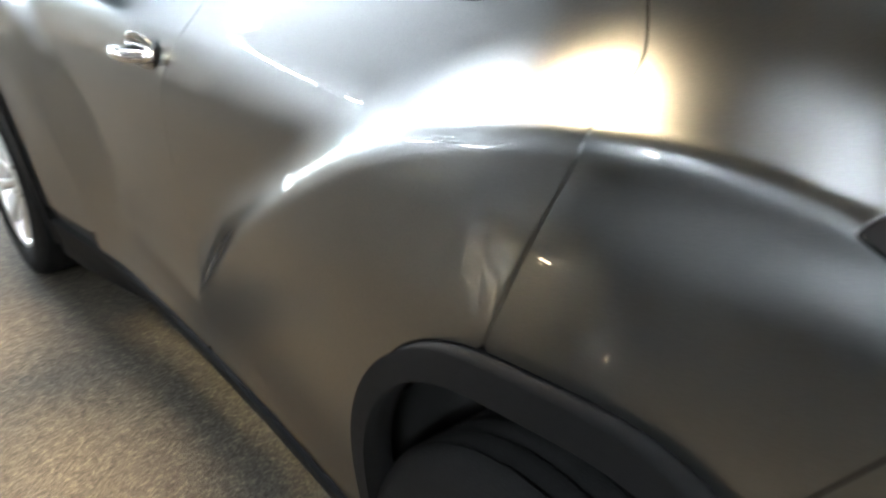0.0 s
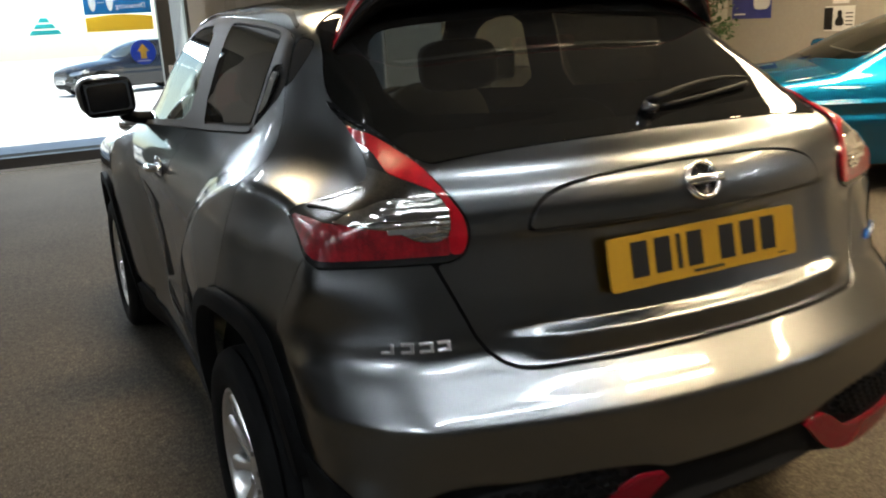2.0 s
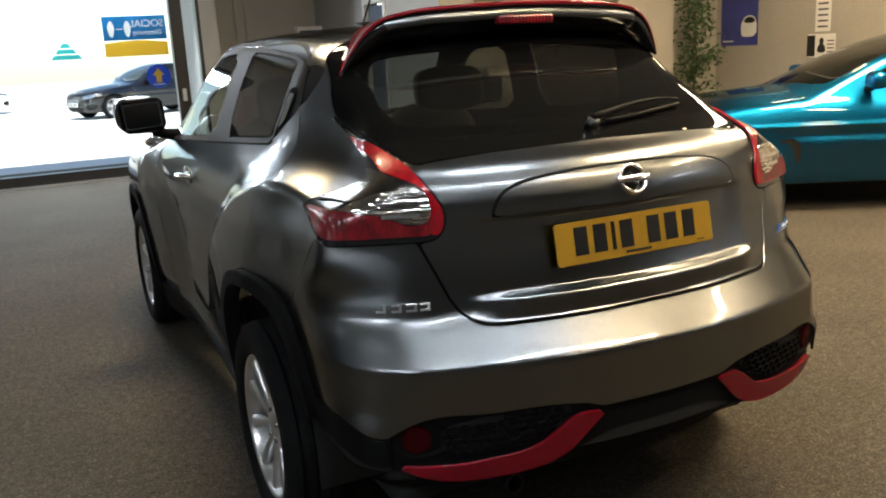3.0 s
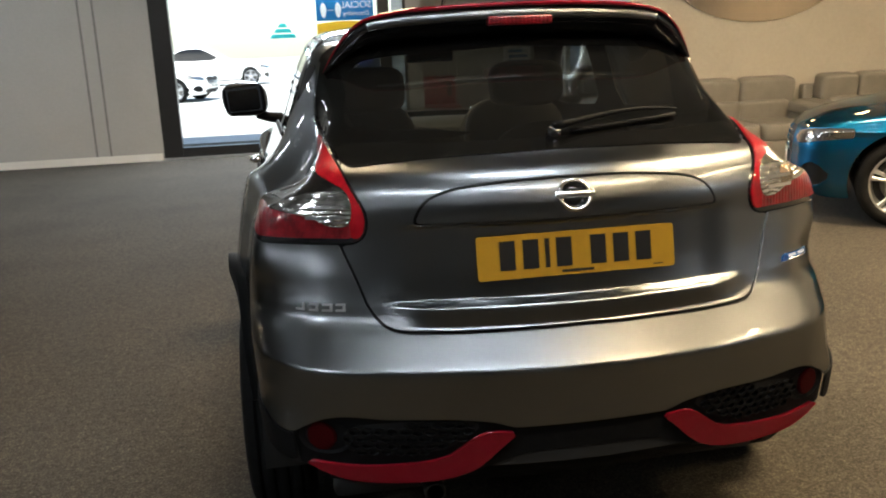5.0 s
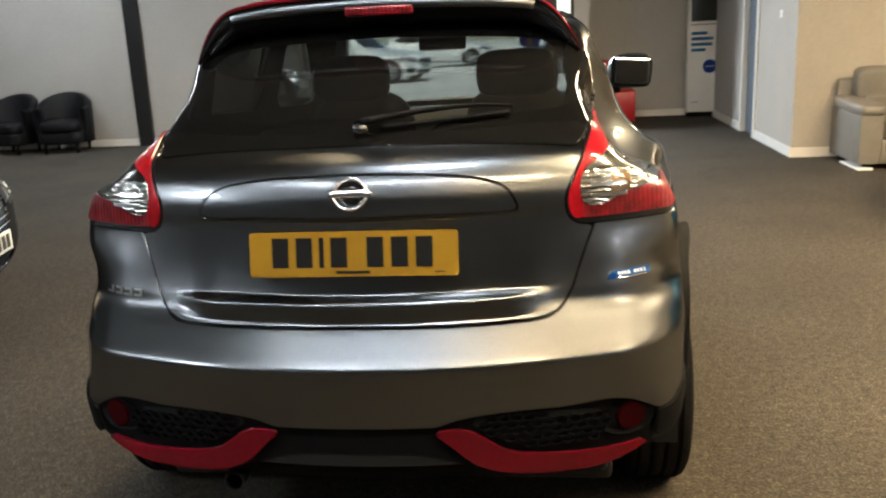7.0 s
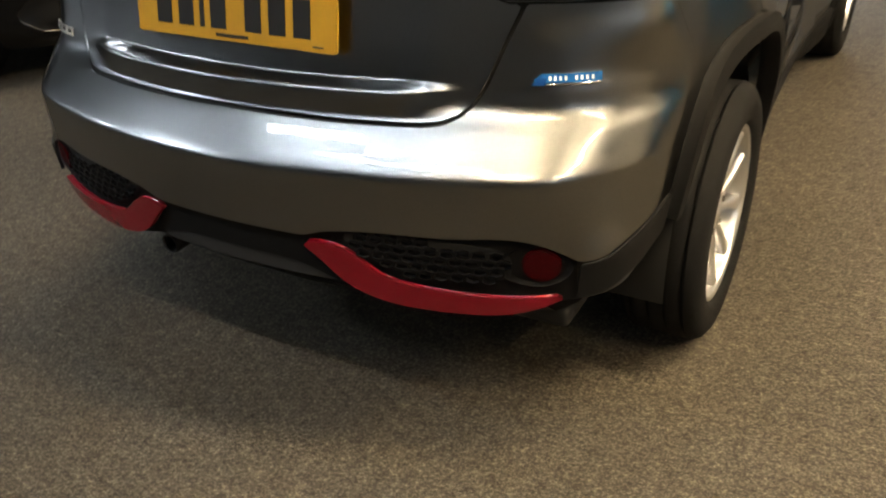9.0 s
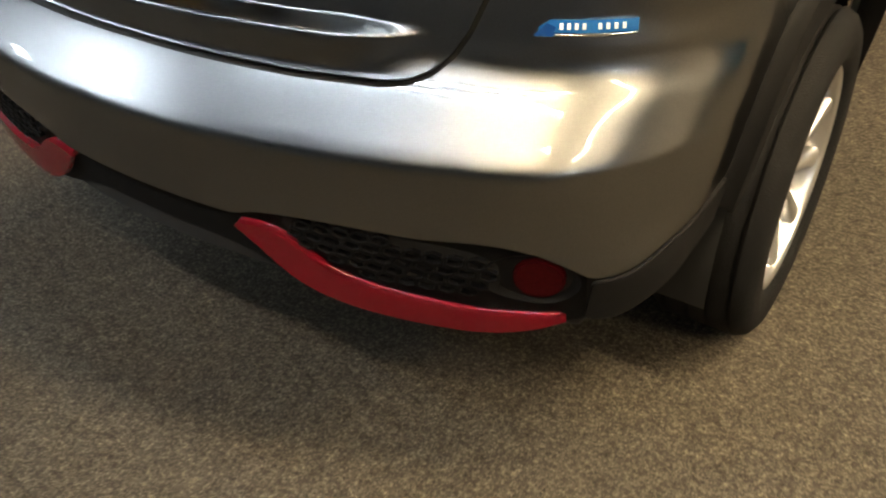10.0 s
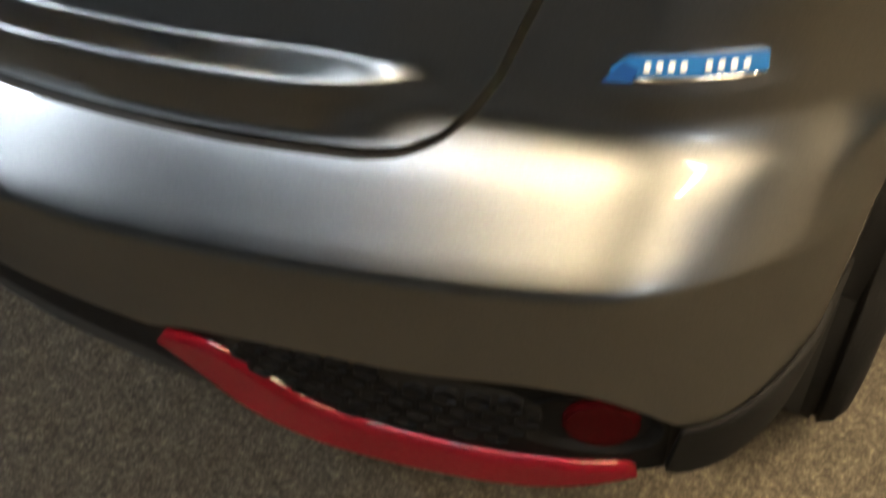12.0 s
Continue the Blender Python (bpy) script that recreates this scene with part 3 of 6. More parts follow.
# ---- the grey hatchback ----
REAR = curve([(0.18, 0.08), (0.28, -0.008), (0.38, -0.044), (0.48, -0.053), (0.56, -0.062), (0.63, -0.074), (0.665, -0.079), (0.692, -0.0805), (0.702, -0.0785), (0.713, -0.0695), (0.735, -0.0478), (0.755, -0.028), (0.775, -0.008), (0.787, 0.005), (0.805, 0.022), (0.84, 0.038), (0.90, 0.058), (1.0, 0.078), (1.09, 0.092), (1.13, 0.115), (1.16, 0.15), (1.187, 0.212), (1.21, 0.25), (1.27, 0.335), (1.35, 0.47), (1.43, 0.61), (1.5, 0.73), (1.6, 0.9)])
WIDE = curve([(0.18, 0.72), (0.25, 0.79), (0.31, 0.815), (0.36, 0.805), (0.42, 0.80), (0.6, 0.808), (0.8, 0.826), (0.92, 0.838), (0.98, 0.832), (1.04, 0.808), (1.09, 0.775), (1.14, 0.745), (1.19, 0.722), (1.27, 0.692), (1.36, 0.660), (1.44, 0.625), (1.5, 0.59), (1.6, 0.5)])
HIP_WIDTH = curve([(-0.2, 0.757), (0.3, 0.770), (0.5, 0.785), (0.75, 0.836), (1.0, 0.838), (1.3, 0.818), (1.6, 0.775), (1.9, 0.73), (2.3, 0.66)])
HIP_LEAN = curve([(0.18, -0.05), (0.4, 0.01), (0.6, 0.042), (0.8, 0.046), (0.95, 0.027), (1.1, 0.0), (1.3, -0.02)])
HIP_TOP = curve([(-0.2, 1.05), (0.3, 1.068), (0.48, 1.083), (0.56, 1.097), (0.66, 1.106), (0.76, 1.10), (0.89, 1.073), (1.07, 1.015), (1.22, 0.938), (1.4, 0.83), (1.6, 0.68), (1.9, 0.4)])
WING_WIDTH = curve([(2.2, 0.70), (2.5, 0.80), (2.8, 0.85), (3.2, 0.872), (3.6, 0.86), (4.1, 0.80)])
WING_TOP = curve([(2.2, 0.55), (2.5, 0.84), (2.8, 0.99), (3.2, 1.05), (3.6, 1.03), (4.1, 0.90)])
ROOF = curve([(0.0, 1.40), (0.5, 1.485), (0.8, 1.522), (1.2, 1.552), (1.7, 1.565), (2.1, 1.55), (2.6, 1.45)])
NOSE = curve([(0.18, 3.8), (0.4, 3.98), (0.6, 4.05), (0.8, 4.03), (0.95, 3.9), (1.05, 3.7), (1.6, 3.0)])


def hatchback(x, y, z):
    a = np.abs(x)
    recess = (1 - step(0.35, 0.452, a)) * step(0.835, 0.849, z) * (1 - step(1.027, 1.036, z))
    swell = (1 - step(0.36, 0.50, a)) * np.maximum(REAR(z) - 0.007 - 0.05 * (z - 0.79), 0) * step(0.782, 0.794, z) * (1 - step(0.835, 0.849, z))
    fade = 0.016 * step(0.67, 0.80, a) * step(0.60, 0.685, z) * (1 - step(0.69, 0.78, z))
    corner = 0.010 * step(0.50, 0.66, a) * step(0.77, 0.85, z) * (1 - step(0.90, 0.99, z))
    rear = REAR(z) - corner - swell + fade + 0.010 * recess + (0.28 + 0.04 * step(0.5, 0.75, z)) * a**2 + (0.5 + 1.4 * step(0.52, 0.62, z) * (1 - step(0.84, 0.96, z))) * np.maximum(a - 0.63, 0) ** 2 - y
    taper = 0.065 * step(0.98, 1.14, z) + 0.04
    cabin = a - (WIDE(z) - taper * (1 - step(0.5, 0.9, y)) - 0.10 * step(2.3, 3.2, y) * step(1.0, 1.3, z))
    w = HIP_WIDTH(y)
    lean = 0.3 + 0.2 * step(0.5, 0.78, y)
    hip = smax(a - w - HIP_LEAN(z), 0.85 * (z - HIP_TOP(y) - lean * (w - a)), 0.022)
    wing = smax(a - WING_WIDTH(y) - 0.6 * HIP_LEAN(z), 0.85 * (z - WING_TOP(y) - 0.35 * (0.87 - a)), 0.04)
    side = smin(smin(cabin, hip, 0.085 + 0.08 * (1 - step(0.72, 0.98, z))), wing, 0.05)
    k = 0.10 - 0.055 * step(0.82, 0.98, z) + 0.05 * step(1.12, 1.25, z)
    body = smax(side, rear, k)
    body = smax(body, 0.8 * (y - NOSE(z) + 0.30 * a**2), 0.15)
    hood = 1.085 - 0.10 * np.clip((y - 2.9) / 1.1, 0, 1.2) ** 2
    glass = 1.085 + (3.02 - y) * 0.50
    top = np.maximum(hood, np.minimum(ROOF(y), glass)) - 0.14 * (a / 0.7) ** 2 * 0.45
    return smax(body, 0.9 * (z - top), 0.05)


fine = np.concatenate([np.arange(0.03, 1.15, 0.009), np.linspace(1.16, 3.95, 100)])
skin = Skin(hatchback, np.arange(0.19, 1.5, 0.0065), np.linspace(3.2, 1.17, 92), 1.15, np.linspace(-math.pi / 2, math.pi / 2, 320), 3.22, np.linspace(-math.pi / 2, math.pi / 2, 80),
            np.linspace(-0.88, 0.88, 197), fine, 0.95, 1.0)
sx, sy, sz, sa = skin.x, skin.y, skin.z, np.abs(skin.x)


def both(points):
    """An outline of the right half, closed over the middle."""
    return [(a, b) for a, b in points] + [(-a, b) for a, b in points[::-1]]


def arch(cy, w, h, cz=0.335, p=2.5):
    return (np.abs((sy - cy) / w) ** p + np.abs(np.maximum(sz - cz, 0) / h) ** p) ** (1 / p) - 1


LAMP_SHAPE = [(0.622, 1.287), (0.613, 1.25), (0.583, 1.19), (0.562, 1.148), (0.539, 1.105), (0.522, 1.07), (0.521, 1.03), (0.538, 0.997), (0.60, 0.985), (0.70, 0.988), (0.80, 0.99), (0.95, 0.99), (0.95, 1.30), (0.66, 1.30)]
rear_half = np.where(sy < 0.9, -0.2, 0.3)
LAMP_TIP = curve([(0.60, 0.31), (0.655, 0.352), (0.68, 0.382), (0.71, 0.418), (0.745, 0.450), (0.785, 0.482), (0.9, 0.56)])
LAMP_BACK = curve([(1.10, 0.340), (1.143, 0.352), (1.173, 0.413), (1.221, 0.542), (1.276, 0.655), (1.30, 0.68)])
lamp_edge = sy - np.where(sz > 1.143, LAMP_BACK(sz), LAMP_TIP(sa))
lamp = np.maximum.reduce([outline(sa, sz, LAMP_SHAPE, 2), 0.9 * (0.992 + np.maximum(sy - 0.30, 0) * 0.41 - sz), 0.8 * lamp_edge, rear_half])
back_glass = np.maximum(outline(sx, sz, both([(0.0, 1.197), (0.3, 1.192), (0.5, 1.18), (0.558, 1.172), (0.585, 1.215), (0.615, 1.28), (0.612, 1.34), (0.596, 1.40), (0.575, 1.47), (0.4, 1.51), (0.0, 1.51)]), 2), rear_half)
back_glass = np.maximum(back_glass, -lamp + 0.003)
boot = np.maximum(outline(sx, sz, both([(0.0, 0.783), (0.42, 0.779), (0.49, 0.786), (0.53, 0.825), (0.556, 0.90), (0.59, 0.985), (0.60, 1.01), (0.60, 1.21), (0.3, 1.23), (0.0, 1.23)]), 1), rear_half)
garnish = np.maximum(outline(sx, sz, both([(0.0, 1.0355), (0.36, 1.0355), (0.402, 1.0355), (0.404, 1.05), (0.385, 1.085), (0.35, 1.108), (0.28, 1.124), (0.15, 1.134), (0.0, 1.137)]), 1), rear_half)
rear_arch, front_arch = arch(0.745, 0.382, 0.505), arch(3.31, 0.37, 0.47)
arch_rear = (rear_arch) * 0.42
arch_front = (front_arch) * 0.42
hole_rear, hole_front = arch(0.750, 0.345, 0.463) * 0.38, arch(3.31, 0.325, 0.42) * 0.38
seam_bumper = sy - (0.35 + 0.707 * (0.993 - sz))
PAINT_FOOT = curve([(0.0, 0.545), (0.19, 0.545), (0.25, 0.562), (0.32, 0.572), (0.5, 0.575), (0.68, 0.566), (0.72, 0.545), (0.748, 0.530), (0.78, 0.535), (0.824, 0.568), (0.9, 0.61)])
rear_door_edge = curve([(0.3, 0.95), (0.6, 0.93), (0.84, 0.833), (0.944, 0.797), (1.026, 0.768), (1.098, 0.746), (1.155, 0.752), (1.207, 0.782), (1.304, 0.819), (1.4, 0.832), (1.44, 0.842), (1.5, 0.9)])
middle_edge = curve([(0.3, 1.86), (0.6, 1.90), (0.85, 1.87), (1.05, 1.78), (1.15, 1.72), (1.5, 1.64)])
front_edge = curve([(0.3, 2.60), (0.5, 2.60), (0.7, 2.68), (1.0, 2.72), (1.5, 2.72)])
on_side = np.where((sy > 0.25) & (sy < 3.9), -0.2, 0.3)
front_pane = np.maximum(outline(sy, sz, [(2.58, 1.112), (2.25, 1.132), (1.835, 1.158), (1.79, 1.32), (1.742, 1.476), (2.02, 1.468), (2.18, 1.41), (2.45, 1.235)], 1), on_side)
rear_pane = np.maximum(outline(sy, sz, [(1.615, 1.170), (1.40, 1.183), (1.035, 1.206), (1.018, 1.212), (0.945, 1.43), (0.955, 1.442), (1.2, 1.461), (1.53, 1.478), (1.545, 1.465)], 1), on_side)
handle_plate = np.maximum(outline(sy, sz, [(0.990, 1.208), (0.978, 1.212), (0.906, 1.252), (0.868, 1.285), (0.855, 1.345), (0.866, 1.362), (0.931, 1.360), (0.945, 1.335)], 1), on_side)
belt = np.maximum(outline(sy, sz, [(2.70, 1.085), (2.2, 1.118), (1.6, 1.150), (1.08, 1.183), (1.005, 1.188), (0.985, 1.205), (1.02, 1.202), (1.10, 1.199), (1.6, 1.167), (2.2, 1.134), (2.70, 1.101)], 1), on_side)
pillar_zone = np.maximum(outline(sy, sz, [(2.72, 1.097), (1.10, 1.198), (1.017, 1.196), (0.925, 1.236), (0.822, 1.304), (0.832, 1.38), (0.842, 1.437), (1.04, 1.463), (1.3, 1.482), (1.6, 1.497), (1.86, 1.503), (2.14, 1.475), (2.4, 1.31)], 1), on_side)
quarter_pane = np.maximum(outline(sy, sz, [(0.832, 1.430), (0.764, 1.418), (0.757, 1.400), (0.765, 1.380), (0.808, 1.318), (0.818, 1.330)], 1), on_side)
windscreen = np.where(skin.on_roof | (sz > 1.05), outline(sx, sy, both([(0.0, 2.12), (0.45, 2.15), (0.53, 2.20), (0.62, 2.6), (0.66, 2.94), (0.5, 3.0), (0.0, 3.03)]), 1), 0.3)
glasshouse = np.minimum.reduce([front_pane, rear_pane, back_glass])
GAP = 0.0042


def only(*conditions):
    return np.maximum.reduce([skin.seam, *conditions])


def clear_of(*regions):
    return GAP - np.minimum.reduce(regions)


car = thing("hatchback_car", "metallic grey five-door hatchback with red trim parked on carpet", "car")
# Near-black sheet added behind the panels, so gaps and openings read as shade.
part("under_shell", skin.cut(only(np.where(sy < 0.45, 0.43 - sz, -0.2), -glasshouse - 0.012, -windscreen - 0.02, -hole_rear, -hole_front), proud=-0.016, roll=0), DARK, car, "near-black backing shell for the shade in gaps")
tail = part("tailgate", skin.cut(only(boot + 0.004, sz - 1.4, clear_of(lamp, garnish, back_glass))), PAINT, car)
part("handle_bar", skin.cut(only(garnish + GAP), proud=0.004), PAINT, tail)
pane = part("rear_window", skin.cut(only(back_glass), roll=0.005), PRIVACY, tail, "dark privacy glass")
frit = np.maximum(back_glass + 0.001, -np.maximum(outline(sx, sz, both([(0.0, 1.225), (0.44, 1.222), (0.50, 1.235), (0.54, 1.30), (0.535, 1.36), (0.50, 1.42), (0.44, 1.445), (0.0, 1.46)]), 2), rear_half))
part("glass_border", skin.cut(only(frit), proud=-0.004, roll=0), DARK, tail, "black printed border of the rear glass")
bumper = part("rear_bumper", skin.cut(only(seam_bumper, rear_half, PAINT_FOOT(sa) - sz, clear_of(boot, lamp, back_glass, arch_rear), sz - 1.05)), PAINT, car)
for s, word in ((-1, "left"), (1, "right")):
    half = -s * sx
    part("rear_quarter_panel", skin.cut(only(half, -seam_bumper + GAP, sy - rear_door_edge(sz) + GAP, clear_of(lamp, back_glass, arch_rear, pillar_zone, quarter_pane), on_side, np.where(sy > 0.6, sz - 1.435, -0.2))), PAINT, car)
    d = part("rear_door", skin.cut(only(half, rear_door_edge(sz) - sy, sy - middle_edge(sz) + GAP, clear_of(arch_rear, pillar_zone, handle_plate, belt), 0.320 - sz, on_side)), PAINT, car)
    part("side_window", skin.cut(only(half, rear_pane + 0.004), roll=0.004), PRIVACY, d)
    part("handle_plate", skin.cut(only(half, handle_plate), proud=-0.008), BLACK_PLASTIC, d)
    part("handle_lever", skin.cut(only(half, handle_plate + 0.014, 0.905 - 0.45 * (sz - 1.28) - sy), proud=0.002, roll=0.008), BLACK_GLOSS, d)
    part("quarter_trim", skin.cut(only(half, quarter_pane), proud=-0.001), SATIN_TRIM, car, "dark satin corner trim")
    d2 = part("front_door", skin.cut(only(half, middle_edge(sz) - sy, sy - front_edge(sz) + GAP, clear_of(pillar_zone, belt, arch_front, windscreen), 0.320 - sz, on_side)), PAINT, car)
    part("side_window", skin.cut(only(half, front_pane + 0.004), roll=0.004), CAR_GLASS, d2)
    part("window_pillar", skin.cut(only(half, pillar_zone, clear_of(rear_pane, front_pane, handle_plate)), proud=-0.001), SATIN_TRIM, car)
    part("belt_trim", skin.cut(only(half, belt), proud=0.006), SATIN_TRIM, car)
    part("front_wing", skin.cut(only(half, front_edge(sz) - sy, clear_of(pillar_zone, arch_front, windscreen, np.maximum(sa - 0.70, 0.98 - sz)), 0.365 - sz)), PAINT, car)
    part("sill", skin.cut(only(half, sz - 0.315, 1.10 - sy, sy - 2.98, clear_of(arch_rear, arch_front)), proud=0.010, roll=0.03), BLACK_PLASTIC, car)
    part("wheel_arch_trim", skin.cut(only(half, arch_rear, -hole_rear, 0.22 - sz, np.where(sy < 0.95, PAINT_FOOT(sa) - sz - 0.06, -0.2), 0.33 - sy + 0.2 * (0.6 - sz)), proud=0.028, roll=0.05), BLACK_PLASTIC, car)
    part("wheel_arch_trim", skin.cut(only(half, arch_front, -hole_front, 0.22 - sz), proud=0.014, roll=0.04), BLACK_PLASTIC, car)
part("roof_skin", skin.cut(only(1.435 - sz, sy - 2.45, 0.60 - sy, clear_of(windscreen, pillar_zone, back_glass, quarter_pane)), roll=0), PAINT, car)
part("bonnet", skin.cut(only(2.5 - sy, clear_of(windscreen), sa - 0.70, 0.98 - sz)), PAINT, car)
part("windscreen", skin.cut(only(windscreen), roll=0), CAR_GLASS, car)
RAIL = curve([(0.80, 1.436), (0.85, 1.452), (0.90, 1.467), (1.46, 1.501), (1.86, 1.512), (2.2, 1.495), (2.4, 1.44)])
for s in (-1, 1):
    part("roof_joint", skin.cut(only(-s * sx, np.abs(sz - RAIL(sy)) - 0.0048, 0.85 - sy, sy - 2.25, on_side), proud=0.0015, roll=0), BLACK_PLASTIC, car, "dark roof joint strip")

# tail lamps that wrap from the hips up beside the glass
CLEAR_SHAPE = [(0.95, 1.22), (0.95, 1.076), (0.80, 1.076), (0.75, 1.072), (0.680, 1.066), (0.645, 1.055), (0.615, 1.036), (0.575, 1.034), (0.558, 1.05), (0.554, 1.08), (0.558, 1.104), (0.572, 1.124), (0.602, 1.139), (0.625, 1.150), (0.640, 1.162), (0.655, 1.22)]
clear = outline(sa, sz, CLEAR_SHAPE, 1)
SHELF = curve([(0.54, 1.114), (0.60, 1.117), (0.635, 1.117), (0.668, 1.111), (0.704, 1.096), (0.75, 1.087), (0.82, 1.080)])
smoke = np.maximum.reduce([SHELF(sa) - sz, clear])
STRIP_EDGE = curve([(1.13, 0.618), (1.16, 0.630), (1.18, 0.622), (1.219, 0.613), (1.258, 0.624), (1.30, 0.645)])
strip = np.maximum(STRIP_EDGE(sz) - sa, 1.15 - sz)
for s in (-1, 1):
    half = -s * sx
    lamp_part = part("tail_lamp", skin.cut(only(half, lamp), proud=0.003, roll=0.02), BLACK_GLOSS, car, "wrap-round red and clear tail lamp")
    deep = np.maximum(sz - 1.085, 0.56 - sa)
    foot = 1.006 + np.maximum(sy - 0.30, 0) * 0.41 - sz
    part("red_lens", skin.cut(only(half, lamp + 0.004, -clear + 0.002, -smoke + 0.002, -strip, -deep, foot), proud=0.010, roll=0.010), RED_LENS, lamp_part)
    part("brake_lens", skin.cut(only(half, lamp + 0.005, -clear + 0.002, -smoke + 0.002, deep, foot), proud=0.009, roll=0.010), RED_DEEP, lamp_part)
    part("clear_lens", skin.cut(only(half, lamp + 0.005, clear, -smoke + 0.002, sz - 1.135, np.where(skin.on_roof, 0.3, -0.2), sa - 0.752), proud=0.011, roll=0.010), CLEAR_LENS, lamp_part)
    if s > 0:
        part("amber_block", skin.cut(only(half, np.maximum(np.abs(sa - 0.655) - 0.024, np.abs(sz - 1.080) - 0.026), clear + 0.002, sy - 0.5, -smoke + 0.003), proud=0.0114, roll=0.004), AMBER_LENS, lamp_part)
    for zk in (1.058, 1.082):
        part("lens_bar", skin.cut(only(half, np.abs(sz - zk) - 0.0042, 0.578 - sa, sa - 0.672, sy - 0.5, np.where(skin.on_roof, 0.3, -0.2)), proud=0.0128, roll=0.004), CHROME, lamp_part)
    part("lamp_top", skin.cut(only(half, lamp + 0.006, smoke), proud=0.008, roll=0.010), SMOKE_LENS, lamp_part)
    # Thin chrome strip added to imitate the bright streak on the lamp's top.
    for k, (off, wide, lo, hi) in enumerate(((0.022, 0.006, 0.67, 0.80),)):
        part("glint_strip", skin.cut(only(half, lamp + 0.010, smoke + 0.004, np.abs(LAMP_TIP(sa) - sy - off + 0.25 * (sa - 0.72)) - wide, lo - sa, sa - hi), proud=0.010, roll=0.004), CHROME, lamp_part)

# lower rear: black valance, grille panels, red lips, reflectors
valance_foot = curve([(0.0, 0.47), (0.18, 0.46), (0.27, 0.43), (0.4, 0.40), (0.6, 0.405), (0.72, 0.432), (0.9, 0.46)])
part("valance", skin.cut(only(rear_half, sz - PAINT_FOOT(sa) + GAP, valance_foot(sa) - sz, sy - 0.42, -arch_rear, sa - 0.74), proud=-0.012), BLACK_PLASTIC, car, "black textured lower bumper")
for s in (-1, 1):
    part("corner_cladding", skin.cut(only(-s * sx, rear_half, sz - PAINT_FOOT(sa) + GAP, PAINT_FOOT(sa) - 0.08 - sz, sy - 0.5, GAP - arch_rear, 0.735 + 0.12 * (sz - 0.44) - sa), proud=0.006), BLACK_PLASTIC, car)
LIP = [(0.190, 0.528), (0.254, 0.535), (0.292, 0.523), (0.326, 0.496), (0.371, 0.462), (0.46, 0.447), (0.566, 0.439), (0.65, 0.442), (0.728, 0.452), (0.706, 0.439), (0.668, 0.419), (0.60, 0.398), (0.50, 0.396), (0.41, 0.401), (0.36, 0.410), (0.315, 0.424), (0.275, 0.448), (0.225, 0.500)]
GRILLE = [(0.27, 0.556), (0.34, 0.500), (0.40, 0.477), (0.5, 0.47), (0.61, 0.475), (0.625, 0.50), (0.62, 0.545), (0.5, 0.563), (0.36, 0.565)]
for s in (-1, 1):
    half = -s * sx
    part("red_lip", skin.cut(only(half, outline(sa, sz, LIP, 1), rear_half), proud=0.004, roll=0.02), RED_PAINT, bumper, "glossy red accent lip")
    g = part("lower_grille", skin.cut(only(half, outline(sa, sz, GRILLE, 1), rear_half), proud=-0.009, roll=0.006), DARK, bumper, "black honeycomb insert")


